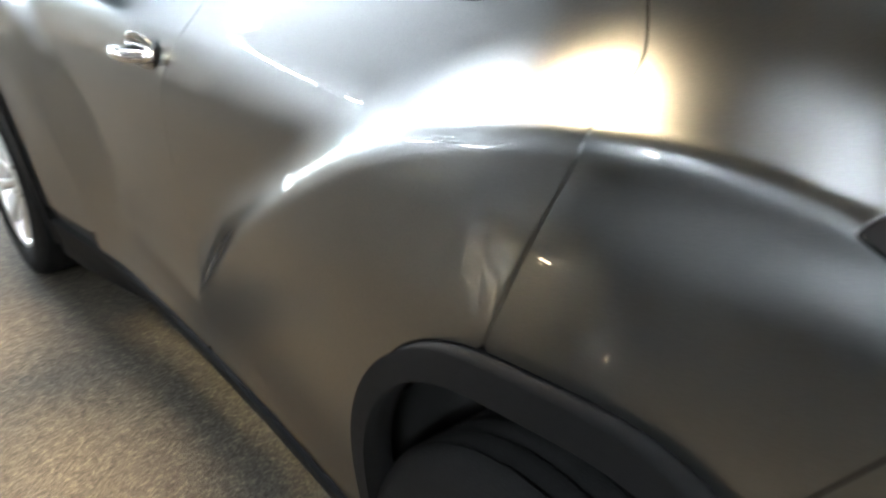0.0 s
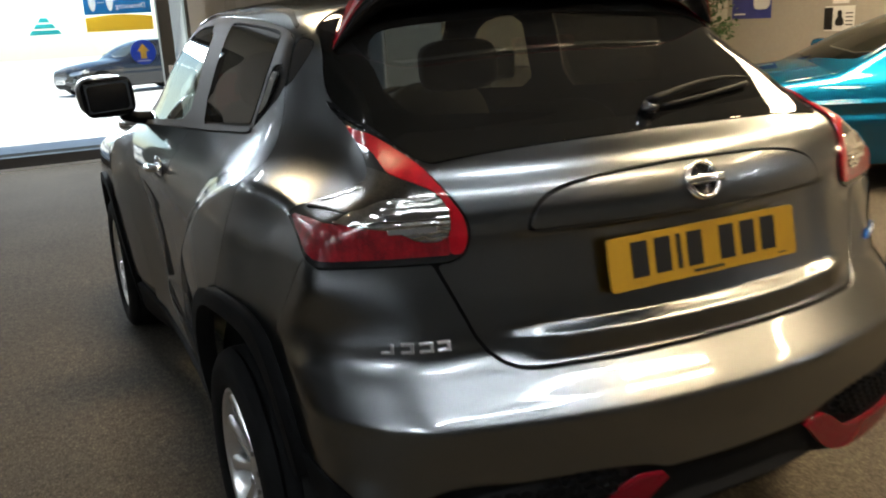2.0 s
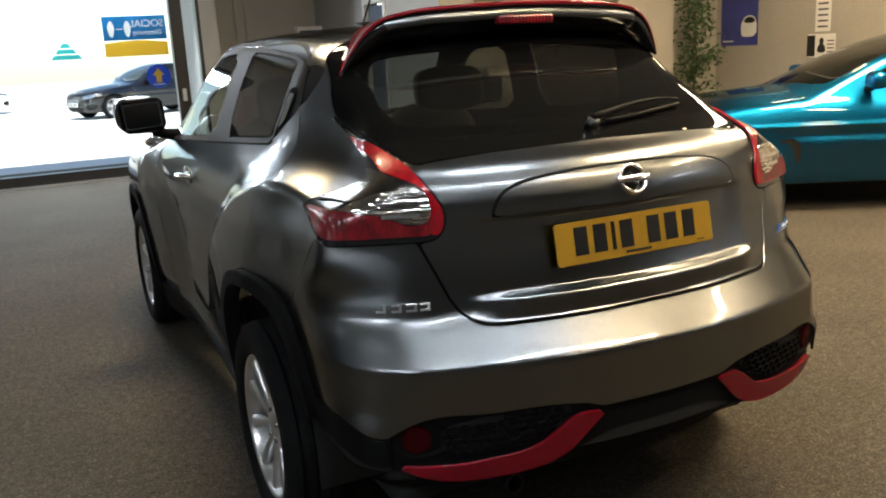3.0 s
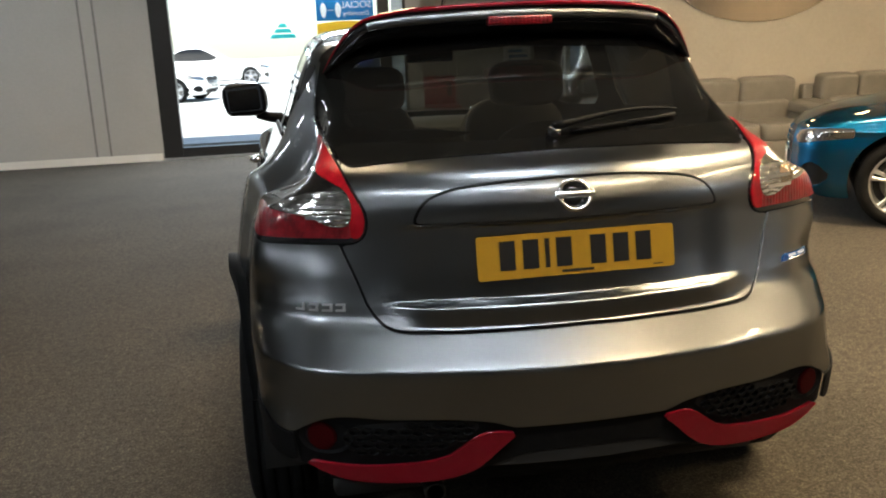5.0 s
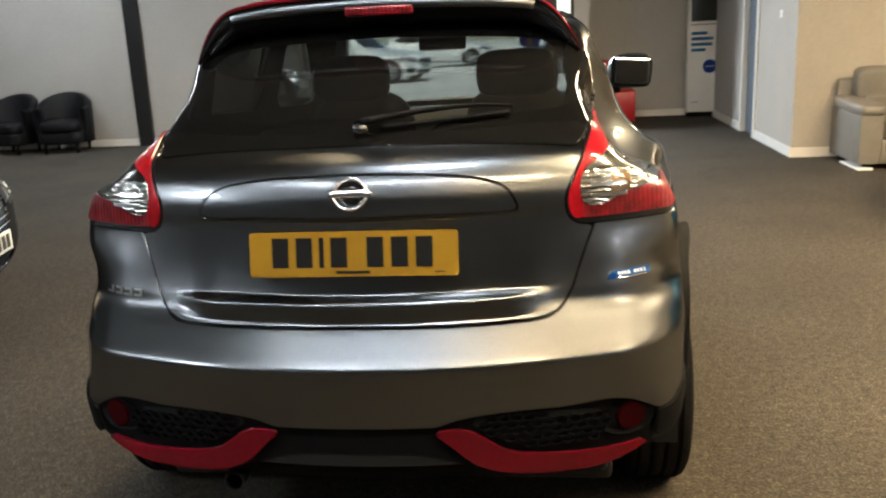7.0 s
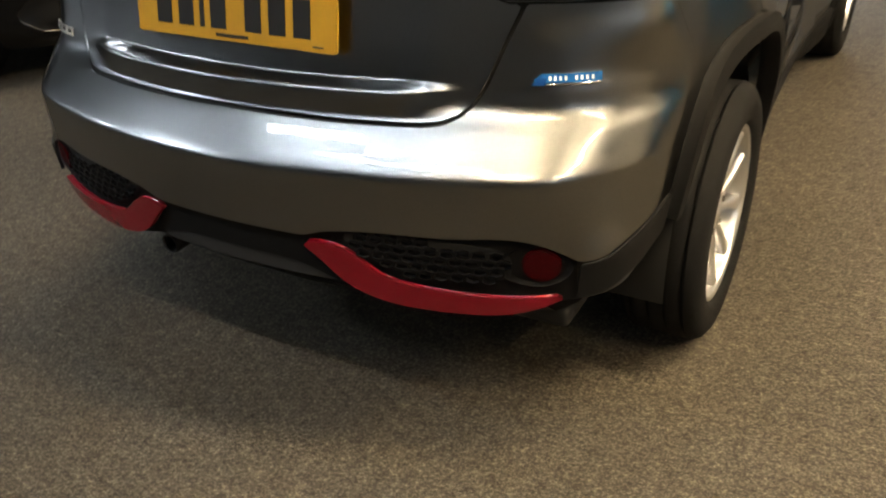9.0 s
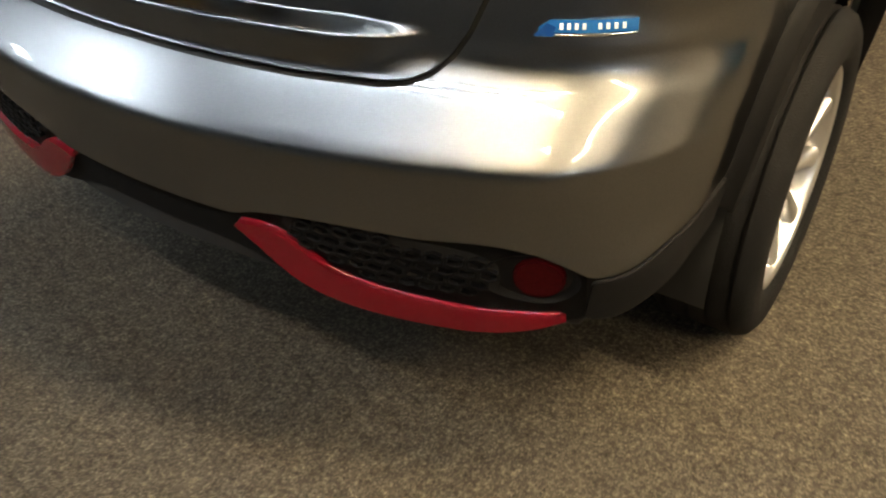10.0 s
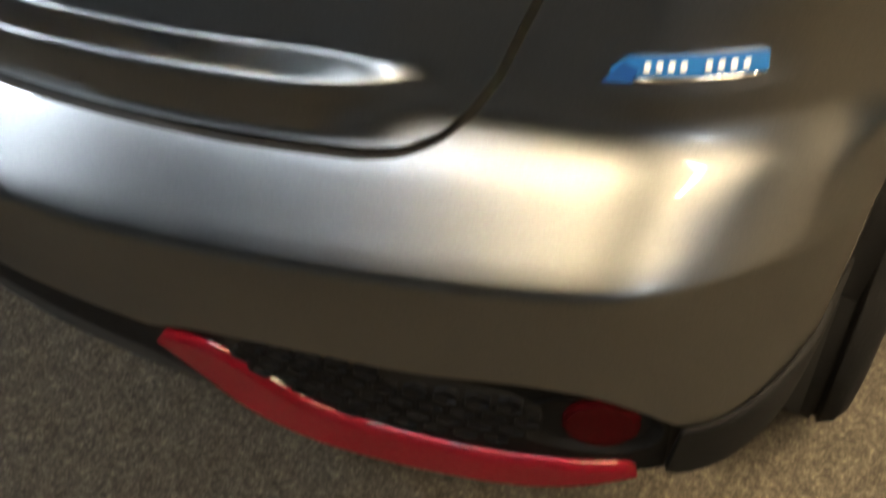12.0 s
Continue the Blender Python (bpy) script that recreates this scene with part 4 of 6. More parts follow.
# wheels
def wheel(radius, width, rim, hub_at, side, parent, spokes=10, twin=False, face=ALLOY):
    """A tyre on an alloy wheel whose outer face looks along side * x."""
    w = tagged(new("wheel"), "")
    w.parent = parent
    w.matrix_basis = Matrix.Translation(hub_at) @ Matrix.Diagonal((side, 1, 1, 1))
    h = width / 2
    tyre = [(rim - 0.006, h * 0.72), (rim + 0.004, h * 0.86), (rim + 0.02, h * 0.97), ((rim + radius) / 2, h * 1.02), (radius - 0.03, h * 0.98), (radius - 0.010, h * 0.86)]
    for i in range(4):
        g = h * (0.62 - 0.40 * i)
        tyre += [(radius - 0.001, g + 0.06 * h), (radius, g + 0.03 * h), (radius - 0.008, g), (radius - 0.008, g - 0.05 * h), (radius, g - 0.08 * h)]
    tyre += [(radius - 0.010, -h * 0.86), (radius - 0.03, -h * 0.98), ((rim + radius) / 2, -h * 1.02), (rim, -h * 0.75)]
    part("tyre", revolve(tyre, 72), RUBBER, w)
    part("rim", revolve([(rim + 0.004, h * 0.86), (rim - 0.004, h * 0.88), (rim - 0.012, h * 0.80), (rim - 0.016, h * 0.55), (rim - 0.03, h * 0.1), (rim - 0.03, -h * 0.7)], 72), face, w)
    part("brake_disc", revolve([(0.03, h * 0.05), (rim * 0.66, h * 0.05), (rim * 0.66, -h * 0.1)], 48), DISC, w)
    part("hub", revolve([(0.0, h * 0.66), (0.022, h * 0.66), (0.028, h * 0.62), (0.05, h * 0.60), (0.062, h * 0.52), (0.07, h * 0.2)], 32), face, w)
    part("backing", revolve([(0.0, -h * 0.2), (rim - 0.03, -h * 0.2)], 32), DARK, w)
    verts, faces = [], []
    n = 7
    for i in range(n):
        u = i / (n - 1)
        r = 0.045 + (rim - 0.055) * u
        half = (0.017 - 0.006 * math.sin(math.pi * u) + 0.006 * u * u) * (rim / 0.216) * (0.8 if twin else 1)
        out = h * (0.56 + 0.06 * math.sin(math.pi * u) + 0.22 * u * u)
        for dx, dy in ((-0.03, -half * 0.9), (-0.006, -half), (0, -half * 0.55), (0, half * 0.55), (-0.006, half), (-0.03, half * 0.9)):
            verts.append((out + dx, dy, r))
    for i in range(n - 1):
        for k in range(6):
            k2 = (k + 1) % 6
            faces.append((i * 6 + k, i * 6 + k2, i * 6 + 6 + k2, i * 6 + 6 + k))
    me = mesh_of("spoke", verts, faces, face)
    for k in range(spokes):
        a = 2 * math.pi * (k // 2 + (0.5 if k % 2 else 0)) / (spokes / 2) if not twin else 2 * math.pi * (k // 2) / (spokes / 2) + (0.13 if k % 2 else -0.13)
        sp = new("spoke", me)
        sp.parent = w
        sp.matrix_basis = Matrix.Rotation(a, 4, "X")
    for k in range(5):
        a = 2 * math.pi * k / 5 + 0.3
        part("wheel_nut", cyl(0.009, 0.008, 0.02, (h * 0.56, 0.052 * math.cos(a), 0.052 * math.sin(a)), "x", 6), DISC, w, smooth=False)
    return w


for s in (-1, 1):
    for y in (0.785, 3.31):
        wheel(0.334, 0.205, 0.225, (s * 0.800, y, 0.334), s, car)
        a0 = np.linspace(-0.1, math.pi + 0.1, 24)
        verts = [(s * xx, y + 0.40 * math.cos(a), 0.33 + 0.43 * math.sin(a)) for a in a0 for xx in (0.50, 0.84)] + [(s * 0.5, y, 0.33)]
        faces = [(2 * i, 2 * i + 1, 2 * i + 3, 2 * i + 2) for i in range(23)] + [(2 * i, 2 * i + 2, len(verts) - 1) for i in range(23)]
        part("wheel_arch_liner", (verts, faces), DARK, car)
part("floor_pan", box(0, 2.05, 0.24, 1.30, 3.5, 0.06, 0.02), DARK, car)
# Black panel added below the bumper to block light and deepen the shade.
shade_rows = []
for x in np.linspace(-0.66, 0.66, 15):
    bow = 0.28 * x * x
    shade_rows += [(x, bow - 0.028, 0.455), (x, bow - 0.002, 0.40), (x, bow + 0.07, 0.34), (x, bow + 0.20, 0.28), (x, 0.50, 0.23)]
part("under_shade_panel", (shade_rows, [(5 * k + i, 5 * k + i + 1, 5 * k + i + 6, 5 * k + i + 5) for k in range(14) for i in range(4)]), BLACK_PLASTIC, car, "black panel added for the shade under the bumper")


def on_frame(m, bm_or_pair):
    """Carry a bmesh or (verts, faces) by the pose m."""
    if isinstance(bm_or_pair, tuple):
        return [m @ Vector(v) for v in bm_or_pair[0]], bm_or_pair[1]
    bmesh.ops.transform(bm_or_pair, matrix=m, verts=bm_or_pair.verts)
    return bm_or_pair


# honeycomb bars, reflectors and exhaust of the lower bumper
for s in (-1, 1):
    for row in range(5):
        for col in range(11):
            x = 0.30 + col * 0.031 + (0.0155 if row % 2 else 0.0)
            z = 0.482 + row * 0.019
            if outline(np.array([x]), np.array([z]), GRILLE, 1)[0] > -0.004:
                continue
            m = skin.frame_at(s * x, z, -0.003)
            ring = [(0.0178 * math.cos((k + 0.5) * math.pi / 3), 0.0126 * math.sin((k + 0.5) * math.pi / 3)) for k in range(6)]
            inner = [(0.80 * a, 0.72 * b) for a, b in ring]
            verts = [m @ Vector((a, b, 0.004)) for a, b in ring] + [m @ Vector((a, b, 0.004)) for a, b in inner] + [m @ Vector((0.96 * a, 0.96 * b, -0.008)) for a, b in inner]
            faces = [(k, (k + 1) % 6, 6 + (k + 1) % 6, 6 + k) for k in range(6)] + [(6 + k, 6 + (k + 1) % 6, 12 + (k + 1) % 6, 12 + k) for k in range(6)]
            part("grille_cell", (verts, faces), BLACK_PLASTIC, bumper, smooth=False)
    m = skin.frame_at(s * 0.672, 0.518, -0.004)
    bowl = [(0.066 * math.cos(w) * (1 + 0.25 * (math.cos(w) * s < 0)), 0.047 * math.sin(w)) for w in np.linspace(0, 2 * math.pi, 28, endpoint=False)]
    n = len(bowl)
    verts = [m @ Vector((a, b, 0.0)) for a, b in bowl] + [m @ Vector((a * 0.62, b * 0.74, -0.02)) for a, b in bowl]
    part("reflector_bowl", (verts, [(k, (k + 1) % n, n + (k + 1) % n, n + k) for k in range(n)] + [tuple(range(n, 2 * n))]), BLACK_PLASTIC, bumper)
    disc = on_frame(m, cyl(0.040, 0.037, 0.014, (s * 0.006, 0, -0.008), "z", 32))
    bmesh.ops.bevel(disc, geom=[e for e in disc.edges if abs(len(e.link_faces[0].verts) - len(e.link_faces[1].verts)) > 2], offset=0.003, segments=2, affect="EDGES")
    part("rear_reflector", disc, REFLECTOR, bumper, "round dark red reflector", smooth=False)
pipe = revolve([(0.022, -0.12), (0.022, 0.06), (0.024, 0.068), (0.028, 0.066), (0.029, 0.05), (0.029, -0.12)], 28)
part("exhaust_pipe", ([(v[1] - 0.385, 0.17 - v[0], v[2] + 0.305) for v in pipe[0]], pipe[1]), EXHAUST_STEEL, car, "dull dark steel exhaust tailpipe")

# number plate, with bars for its characters
m = skin.frame_at(0.0, 0.949, 0.008)
corner = []
for cx, cy, a0 in ((0.252, -0.0475, -90), (0.252, 0.0475, 0), (-0.252, 0.0475, 90), (-0.252, -0.0475, 180)):
    corner += [(cx + 0.008 * math.cos(radians(a0 + k * 30)), cy + 0.008 * math.sin(radians(a0 + k * 30))) for k in range(4)]
plate = part("number_plate", prism(corner, 0.004, lambda a, b, c: m @ Vector((a, b, c))), YELLOW_PLATE, tail, "yellow plate with black bars", smooth=False)
x = -0.206
for k in range(7):
    w = 0.014 if k == 2 else 0.048
    if k == 4:
        x += 0.03
    part("plate_bar", on_frame(m, box(x + w / 2, 0.004, 0.0048, w * 0.86, 0.074, 0.0012)), INK, plate, smooth=False)
    x += w + 0.0125
part("plate_bar", on_frame(m, box(0.0, -0.045, 0.0046, 0.085, 0.007, 0.001)), INK, plate, smooth=False)
part("plate_bar", on_frame(m, box(0.215, -0.046, 0.0046, 0.026, 0.003, 0.001)), INK, plate, smooth=False)

# chrome emblem on the handle bar
m = skin.frame_at(0.0, 1.092, 0.004) @ Matrix.Scale(0.86, 4)
ring = revolve([(0.040, 0.0), (0.041, 0.008), (0.045, 0.012), (0.050, 0.011), (0.053, 0.006), (0.054, 0.0)], 48)
emblem = part("emblem", ([m @ Vector((v[1], v[2] * 0.96, v[0])) for v in ring[0]], ring[1]), CHROME, tail, "plain chrome ring emblem with a bar")
part("emblem_bar", on_frame(m, box(0, 0, 0.009, 0.122, 0.021, 0.014, 0.004)), CHROME, emblem)
part("emblem_field", on_frame(m, cyl(0.043, 0.043, 0.004, (0, 0, 0.002), "z", 32)), BLACK_GLOSS, emblem)

# badges: plain chrome blocks on one side, a slim blue strip on the other
badge = tagged(new("model_badge"), "plain chrome badge blocks")
badge.parent = bumper
for k, (x, w) in enumerate(((-0.700, 0.026), (-0.667, 0.026), (-0.634, 0.028), (-0.601, 0.026))):
    m = skin.frame_at(x, 0.835, 0.0015)
    for dy in (-0.0075, 0.0075) if k else (-0.0075,):
        part("badge_block", on_frame(m, box(0, dy, 0.002, w, 0.006, 0.004, 0.001)), ALLOY, badge, smooth=False)
    part("badge_block", on_frame(m, box(w / 2 - 0.004, 0, 0.002, 0.007, 0.02, 0.004, 0.001)), ALLOY, badge, smooth=False)
strip_bar = tagged(new("side_badge"), "slim blue badge with plain white bars")
strip_bar.parent = bumper
verts, faces = [], []
for k in range(9):
    u = k / 8
    x = 0.622 + 0.106 * u
    m = skin.frame_at(x, 0.860, 0.001)
    lo, hi = -0.006, 0.010
    for b, c in ((lo, 0.0), (lo, 0.005), (hi - (0.010 if k == 0 else 0), 0.005), (hi - (0.010 if k == 0 else 0), 0.0)):
        verts.append(m @ Vector((0, b, c)))
for k in range(8):
    for i in range(4):
        faces.append((4 * k + i, 4 * k + (i + 1) % 4, 4 * k + 4 + (i + 1) % 4, 4 * k + 4 + i))
faces += [(0, 1, 2, 3), (35, 34, 33, 32)]
part("badge_strip", (verts, faces), BADGE_CYAN, strip_bar, smooth=False)
m = skin.frame_at(0.628, 0.857, 0.001)
part("badge_wedge", prism([(-0.012, -0.008), (0.012, -0.008), (0.016, 0.004), (0.004, 0.009)], 0.0056, lambda a, b, c: m @ Vector((a, b, c))), BADGE_BLUE, strip_bar, smooth=False)
rib = [skin.at(0.640 + 0.0098 * k, 0.8515, 0.003)[0] for k in range(10)]
part("badge_edge", tube(rib, [0.003] * 8 + [0.0025, 0.0015], 8), CHROME, strip_bar)
for k in range(9):
    if k == 4:
        continue
    m = skin.frame_at(0.648 + 0.0082 * k, 0.862, 0.0064)
    part("badge_bar", on_frame(m, box(0, 0, 0, 0.0044, 0.0075, 0.0012)), WHITE_INK, strip_bar, smooth=False)

# rear wiper
wiper = tagged(new("rear_wiper"), "black rear wiper lying across the glass")
wiper.parent = tail
def glass_point(x, z, out):
    return skin.at(x, z, out)[0]
part("wiper_pivot", on_frame(skin.frame_at(0.0, 1.222, 0.012), cyl(0.021, 0.017, 0.034, (0, 0, 0), "z", 24)), BLACK_GLOSS, wiper)
arm_line = [glass_point(0.39 * u, 1.226 + 0.038 * math.sin(math.pi * min(u * 0.62, 1)) - 0.004 * u, 0.030 - 0.014 * u) for u in np.linspace(0, 1, 14)]
part("wiper_arm", tube(arm_line, [0.011, 0.0105, 0.0095, 0.0085, 0.008, 0.0075, 0.007, 0.0065, 0.006, 0.0055, 0.005, 0.0045, 0.004, 0.003], 8), BLACK_PLASTIC, wiper)
part("wiper_blade", tube([glass_point(0.05 + 0.33 * u, 1.226 + 0.022 * u, 0.010) for u in np.linspace(0, 1, 10)], 0.007, 6), BLACK_PLASTIC, wiper)
part("washer_jet", on_frame(skin.frame_at(0.165, 1.488, 0.01), cyl(0.008, 0.006, 0.012, (0, 0, 0), "z", 12)), BLACK_PLASTIC, car)

# roof spoiler with red edge and fins
N_SP = 61
us = np.linspace(-1, 1, N_SP)
SPOILER_X = curve([(0, 0.0), (0.25, 0.20), (0.5, 0.38), (0.65, 0.468), (0.75, 0.512), (0.87, 0.552), (1, 0.586)])
SPOILER_Z = curve([(0, 1.585), (0.25, 1.581), (0.5, 1.568), (0.65, 1.546), (0.75, 1.512), (0.87, 1.460), (1, 1.400)])
SPOILER_CHORD = curve([(0, 1.0), (0.5, 0.9), (0.65, 0.6), (0.78, 0.36), (0.9, 0.22), (1, 0.03)])
SPOILER_DEEP = curve([(0, 1.0), (0.5, 0.95), (0.7, 0.7), (0.85, 0.45), (1, 0.08)])
def spoiler_line(u, ahead, depth):
    """A point of the spoiler's section: u goes from one fin's tip over the top to the other's."""
    a, sg = abs(u), (-1 if u < 0 else 1)
    lo, hi = max(a - 0.02, 0), min(a + 0.02, 1)
    tx, tz = float(SPOILER_X(hi) - SPOILER_X(lo)), float(SPOILER_Z(hi) - SPOILER_Z(lo))
    q = math.hypot(tx, tz)
    d = depth * float(SPOILER_DEEP(a))
    y = 0.598 + 0.085 * a ** 2.2 + ahead * float(SPOILER_CHORD(a))
    return (sg * (float(SPOILER_X(a)) + tz / q * d), y, float(SPOILER_Z(a)) - tx / q * d)
SECTION = [(0.42, 0.040), (0.20, 0.012), (0.075, 0.0), (0.012, -0.002), (0.003, 0.001), (0.001, 0.004), (0.004, 0.009), (0.022, 0.013), (0.020, 0.015), (0.003, 0.038), (0.010, 0.046), (0.05, 0.074), (0.14, 0.100)]
def spoiler_strip(i0, i1, k0=0, k1=N_SP - 1):
    rows = SECTION[i0:i1 + 1]
    n = len(rows)
    verts = [spoiler_line(w, a, d) for w in us[k0:k1 + 1] for a, d in rows]
    faces = [(k * n + i, k * n + i + 1, (k + 1) * n + i + 1, (k + 1) * n + i) for k in range(k1 - k0) for i in range(n - 1)]
    return verts, faces
spoiler = part("roof_spoiler", spoiler_strip(0, 3, 11, N_SP - 12), PAINT, car, "roof spoiler with red edge and fins")
for k0, k1 in ((0, 11), (N_SP - 12, N_SP - 1)):
    part("spoiler_fin", spoiler_strip(0, 3, k0, k1), RED_PAINT, spoiler, "red spoiler fin")
    part("spoiler_end", spoiler_strip(6, 10, k0, k1), BLACK_GLOSS, spoiler)
part("spoiler_edge", spoiler_strip(3, 6), RED_PAINT, spoiler, "red trailing edge")
part("spoiler_shadow_gap", spoiler_strip(6, 8, 11, N_SP - 12), BLACK_GLOSS, spoiler)
part("spoiler_rear_face", spoiler_strip(8, 10, 11, N_SP - 12), PAINT, spoiler)
part("spoiler_underside", spoiler_strip(10, 12), BLACK_GLOSS, spoiler)
part("high_brake_lamp", box(0.004, 0.612, 1.533, 0.20, 0.03, 0.028, 0.007), RED_DEEP, spoiler, "red high-level brake lamp")
part("aerial_base", box(0, 1.95, 1.572, 0.05, 0.09, 0.03, 0.01), BLACK_PLASTIC, car)
part("aerial", tube([(0, 1.95, 1.58), (0, 1.80, 1.72), (0, 1.74, 1.775)], 0.004, 6), BLACK_PLASTIC, car)

# door mirrors, handles
def blob(cx, cy, cz, sx_, sy_, sz_, p=2.8, nu=28, nv=16, shear=0.0):
    verts, faces = [], []
    f = lambda v, e: math.copysign(abs(v) ** (2 / e), v)
    for j in range(nv + 1):
        b = -math.pi / 2 + math.pi * j / nv
        for i in range(nu):
            a = 2 * math.pi * i / nu
            x, y, z = f(math.cos(b), p) * f(math.cos(a), p), f(math.cos(b), p) * f(math.sin(a), p), f(math.sin(b), p)
            verts.append((cx + sx_ * x + shear * sz_ * z, cy + sy_ * y, cz + sz_ * z))
    for j in range(nv):
        for i in range(nu):
            i2 = (i + 1) % nu
            faces.append((j * nu + i, j * nu + i2, (j + 1) * nu + i2, (j + 1) * nu + i))
    return verts, faces


for s in (-1, 1):
    mirror = tagged(new("door_mirror"), "grey door mirror with black glass surround")
    mirror.parent = car
    part("mirror_shell", blob(s * 0.915, 2.56, 1.224, 0.112, 0.095, 0.086, 3.0, shear=s * 0.10), PAINT, mirror)
    part("mirror_surround", box(s * 0.913, 2.477, 1.224, 0.198, 0.05, 0.150, 0.036, 5, m=pose(0, 0, 0, 0, s * 4, s * 6)), BLACK_PLASTIC, mirror)
    part("mirror_glass", box(s * 0.913, 2.4605, 1.226, 0.176, 0.012, 0.126, 0.005, m=pose(0, 0, 0, 0, s * 4, s * 6)), CAR_MIRROR, mirror, "reflecting mirror glass", smooth=False)
    part("mirror_stalk", tube([(s * 0.74, 2.60, 1.115), (s * 0.80, 2.58, 1.125), (s * 0.86, 2.56, 1.145)], [0.03, 0.026, 0.024], 10), BLACK_PLASTIC, mirror)
    handle = part("door_handle", tube([(s * (0.842 + 0.032 * math.sin(math.pi * u)), 1.84 + 0.20 * u, 1.002 - 0.012 * u) for u in np.linspace(0, 1, 11)], [0.008, 0.012, 0.0135, 0.014, 0.014, 0.014, 0.014, 0.014, 0.0135, 0.012, 0.008], 10), CHROME, car, "silver front door handle")
    part("handle_cup", on_frame(pose(s * 0.834, 1.93, 1.0), blob(0, 0, 0, 0.006, 0.075, 0.036)), BLACK_GLOSS, handle)
    part("front_lamp", blob(s * 0.62, 3.72, 1.0, 0.14, 0.16, 0.05, 2.4), CLEAR_LENS, car)

# cabin
def seat(x, y, z0, wide, parent, front=True):
    st = tagged(new("seat"), "dark cloth car seat")
    st.parent = parent
    st.matrix_basis = pose(x, y, z0)
    part("seat_back", on_frame(pose(0, 0, 0.33, -14, 0, 0), blob(0, 0, 0, wide / 2, 0.075, 0.33, 3.6)), SEAT_CLOTH, st)
    part("seat_base", blob(0, 0.27, 0.0, wide / 2, 0.27, 0.09, 3.6), SEAT_CLOTH, st)
    if front:
        part("headrest", on_frame(pose(0, -0.17, 0.725, -8, 0, 0), blob(0, 0, 0, 0.17, 0.055, 0.10, 3.8)), SEAT_CLOTH, st)
        for d in (-0.06, 0.06):
            part("headrest_post", tube([(d, -0.14, 0.62), (d, -0.165, 0.74)], 0.007, 6), CHROME, st)
    return st


for s in (-1, 1):
    seat(s * 0.36, 2.02, 0.55, 0.50, car)
    seat(s * 0.32, 1.10, 0.52, 0.62, car, False)
part("dashboard", on_frame(pose(0, 2.80, 0.92), blob(0, 0, 0, 0.70, 0.22, 0.14, 3.2)), TRIM_GREY, car)
wheel_ring = revolve([(0.185 + 0.014 * math.cos(w), 0.014 * math.sin(w)) for w in np.linspace(0, 2 * math.pi, 9)], 36)
part("steering_wheel", on_frame(pose(0.36, 2.42, 0.98, 0, -0, 90) @ pose(0, 0, 0, 0, 22, 0), wheel_ring), TRIM_GREY, car)
part("interior_mirror", box(0.0, 2.30, 1.405, 0.23, 0.03, 0.065, 0.014), BLACK_PLASTIC, car)
part("parcel_shelf", box(0, 0.80, 0.98, 1.16, 0.46, 0.02, 0.004), TRIM_GREY, car)



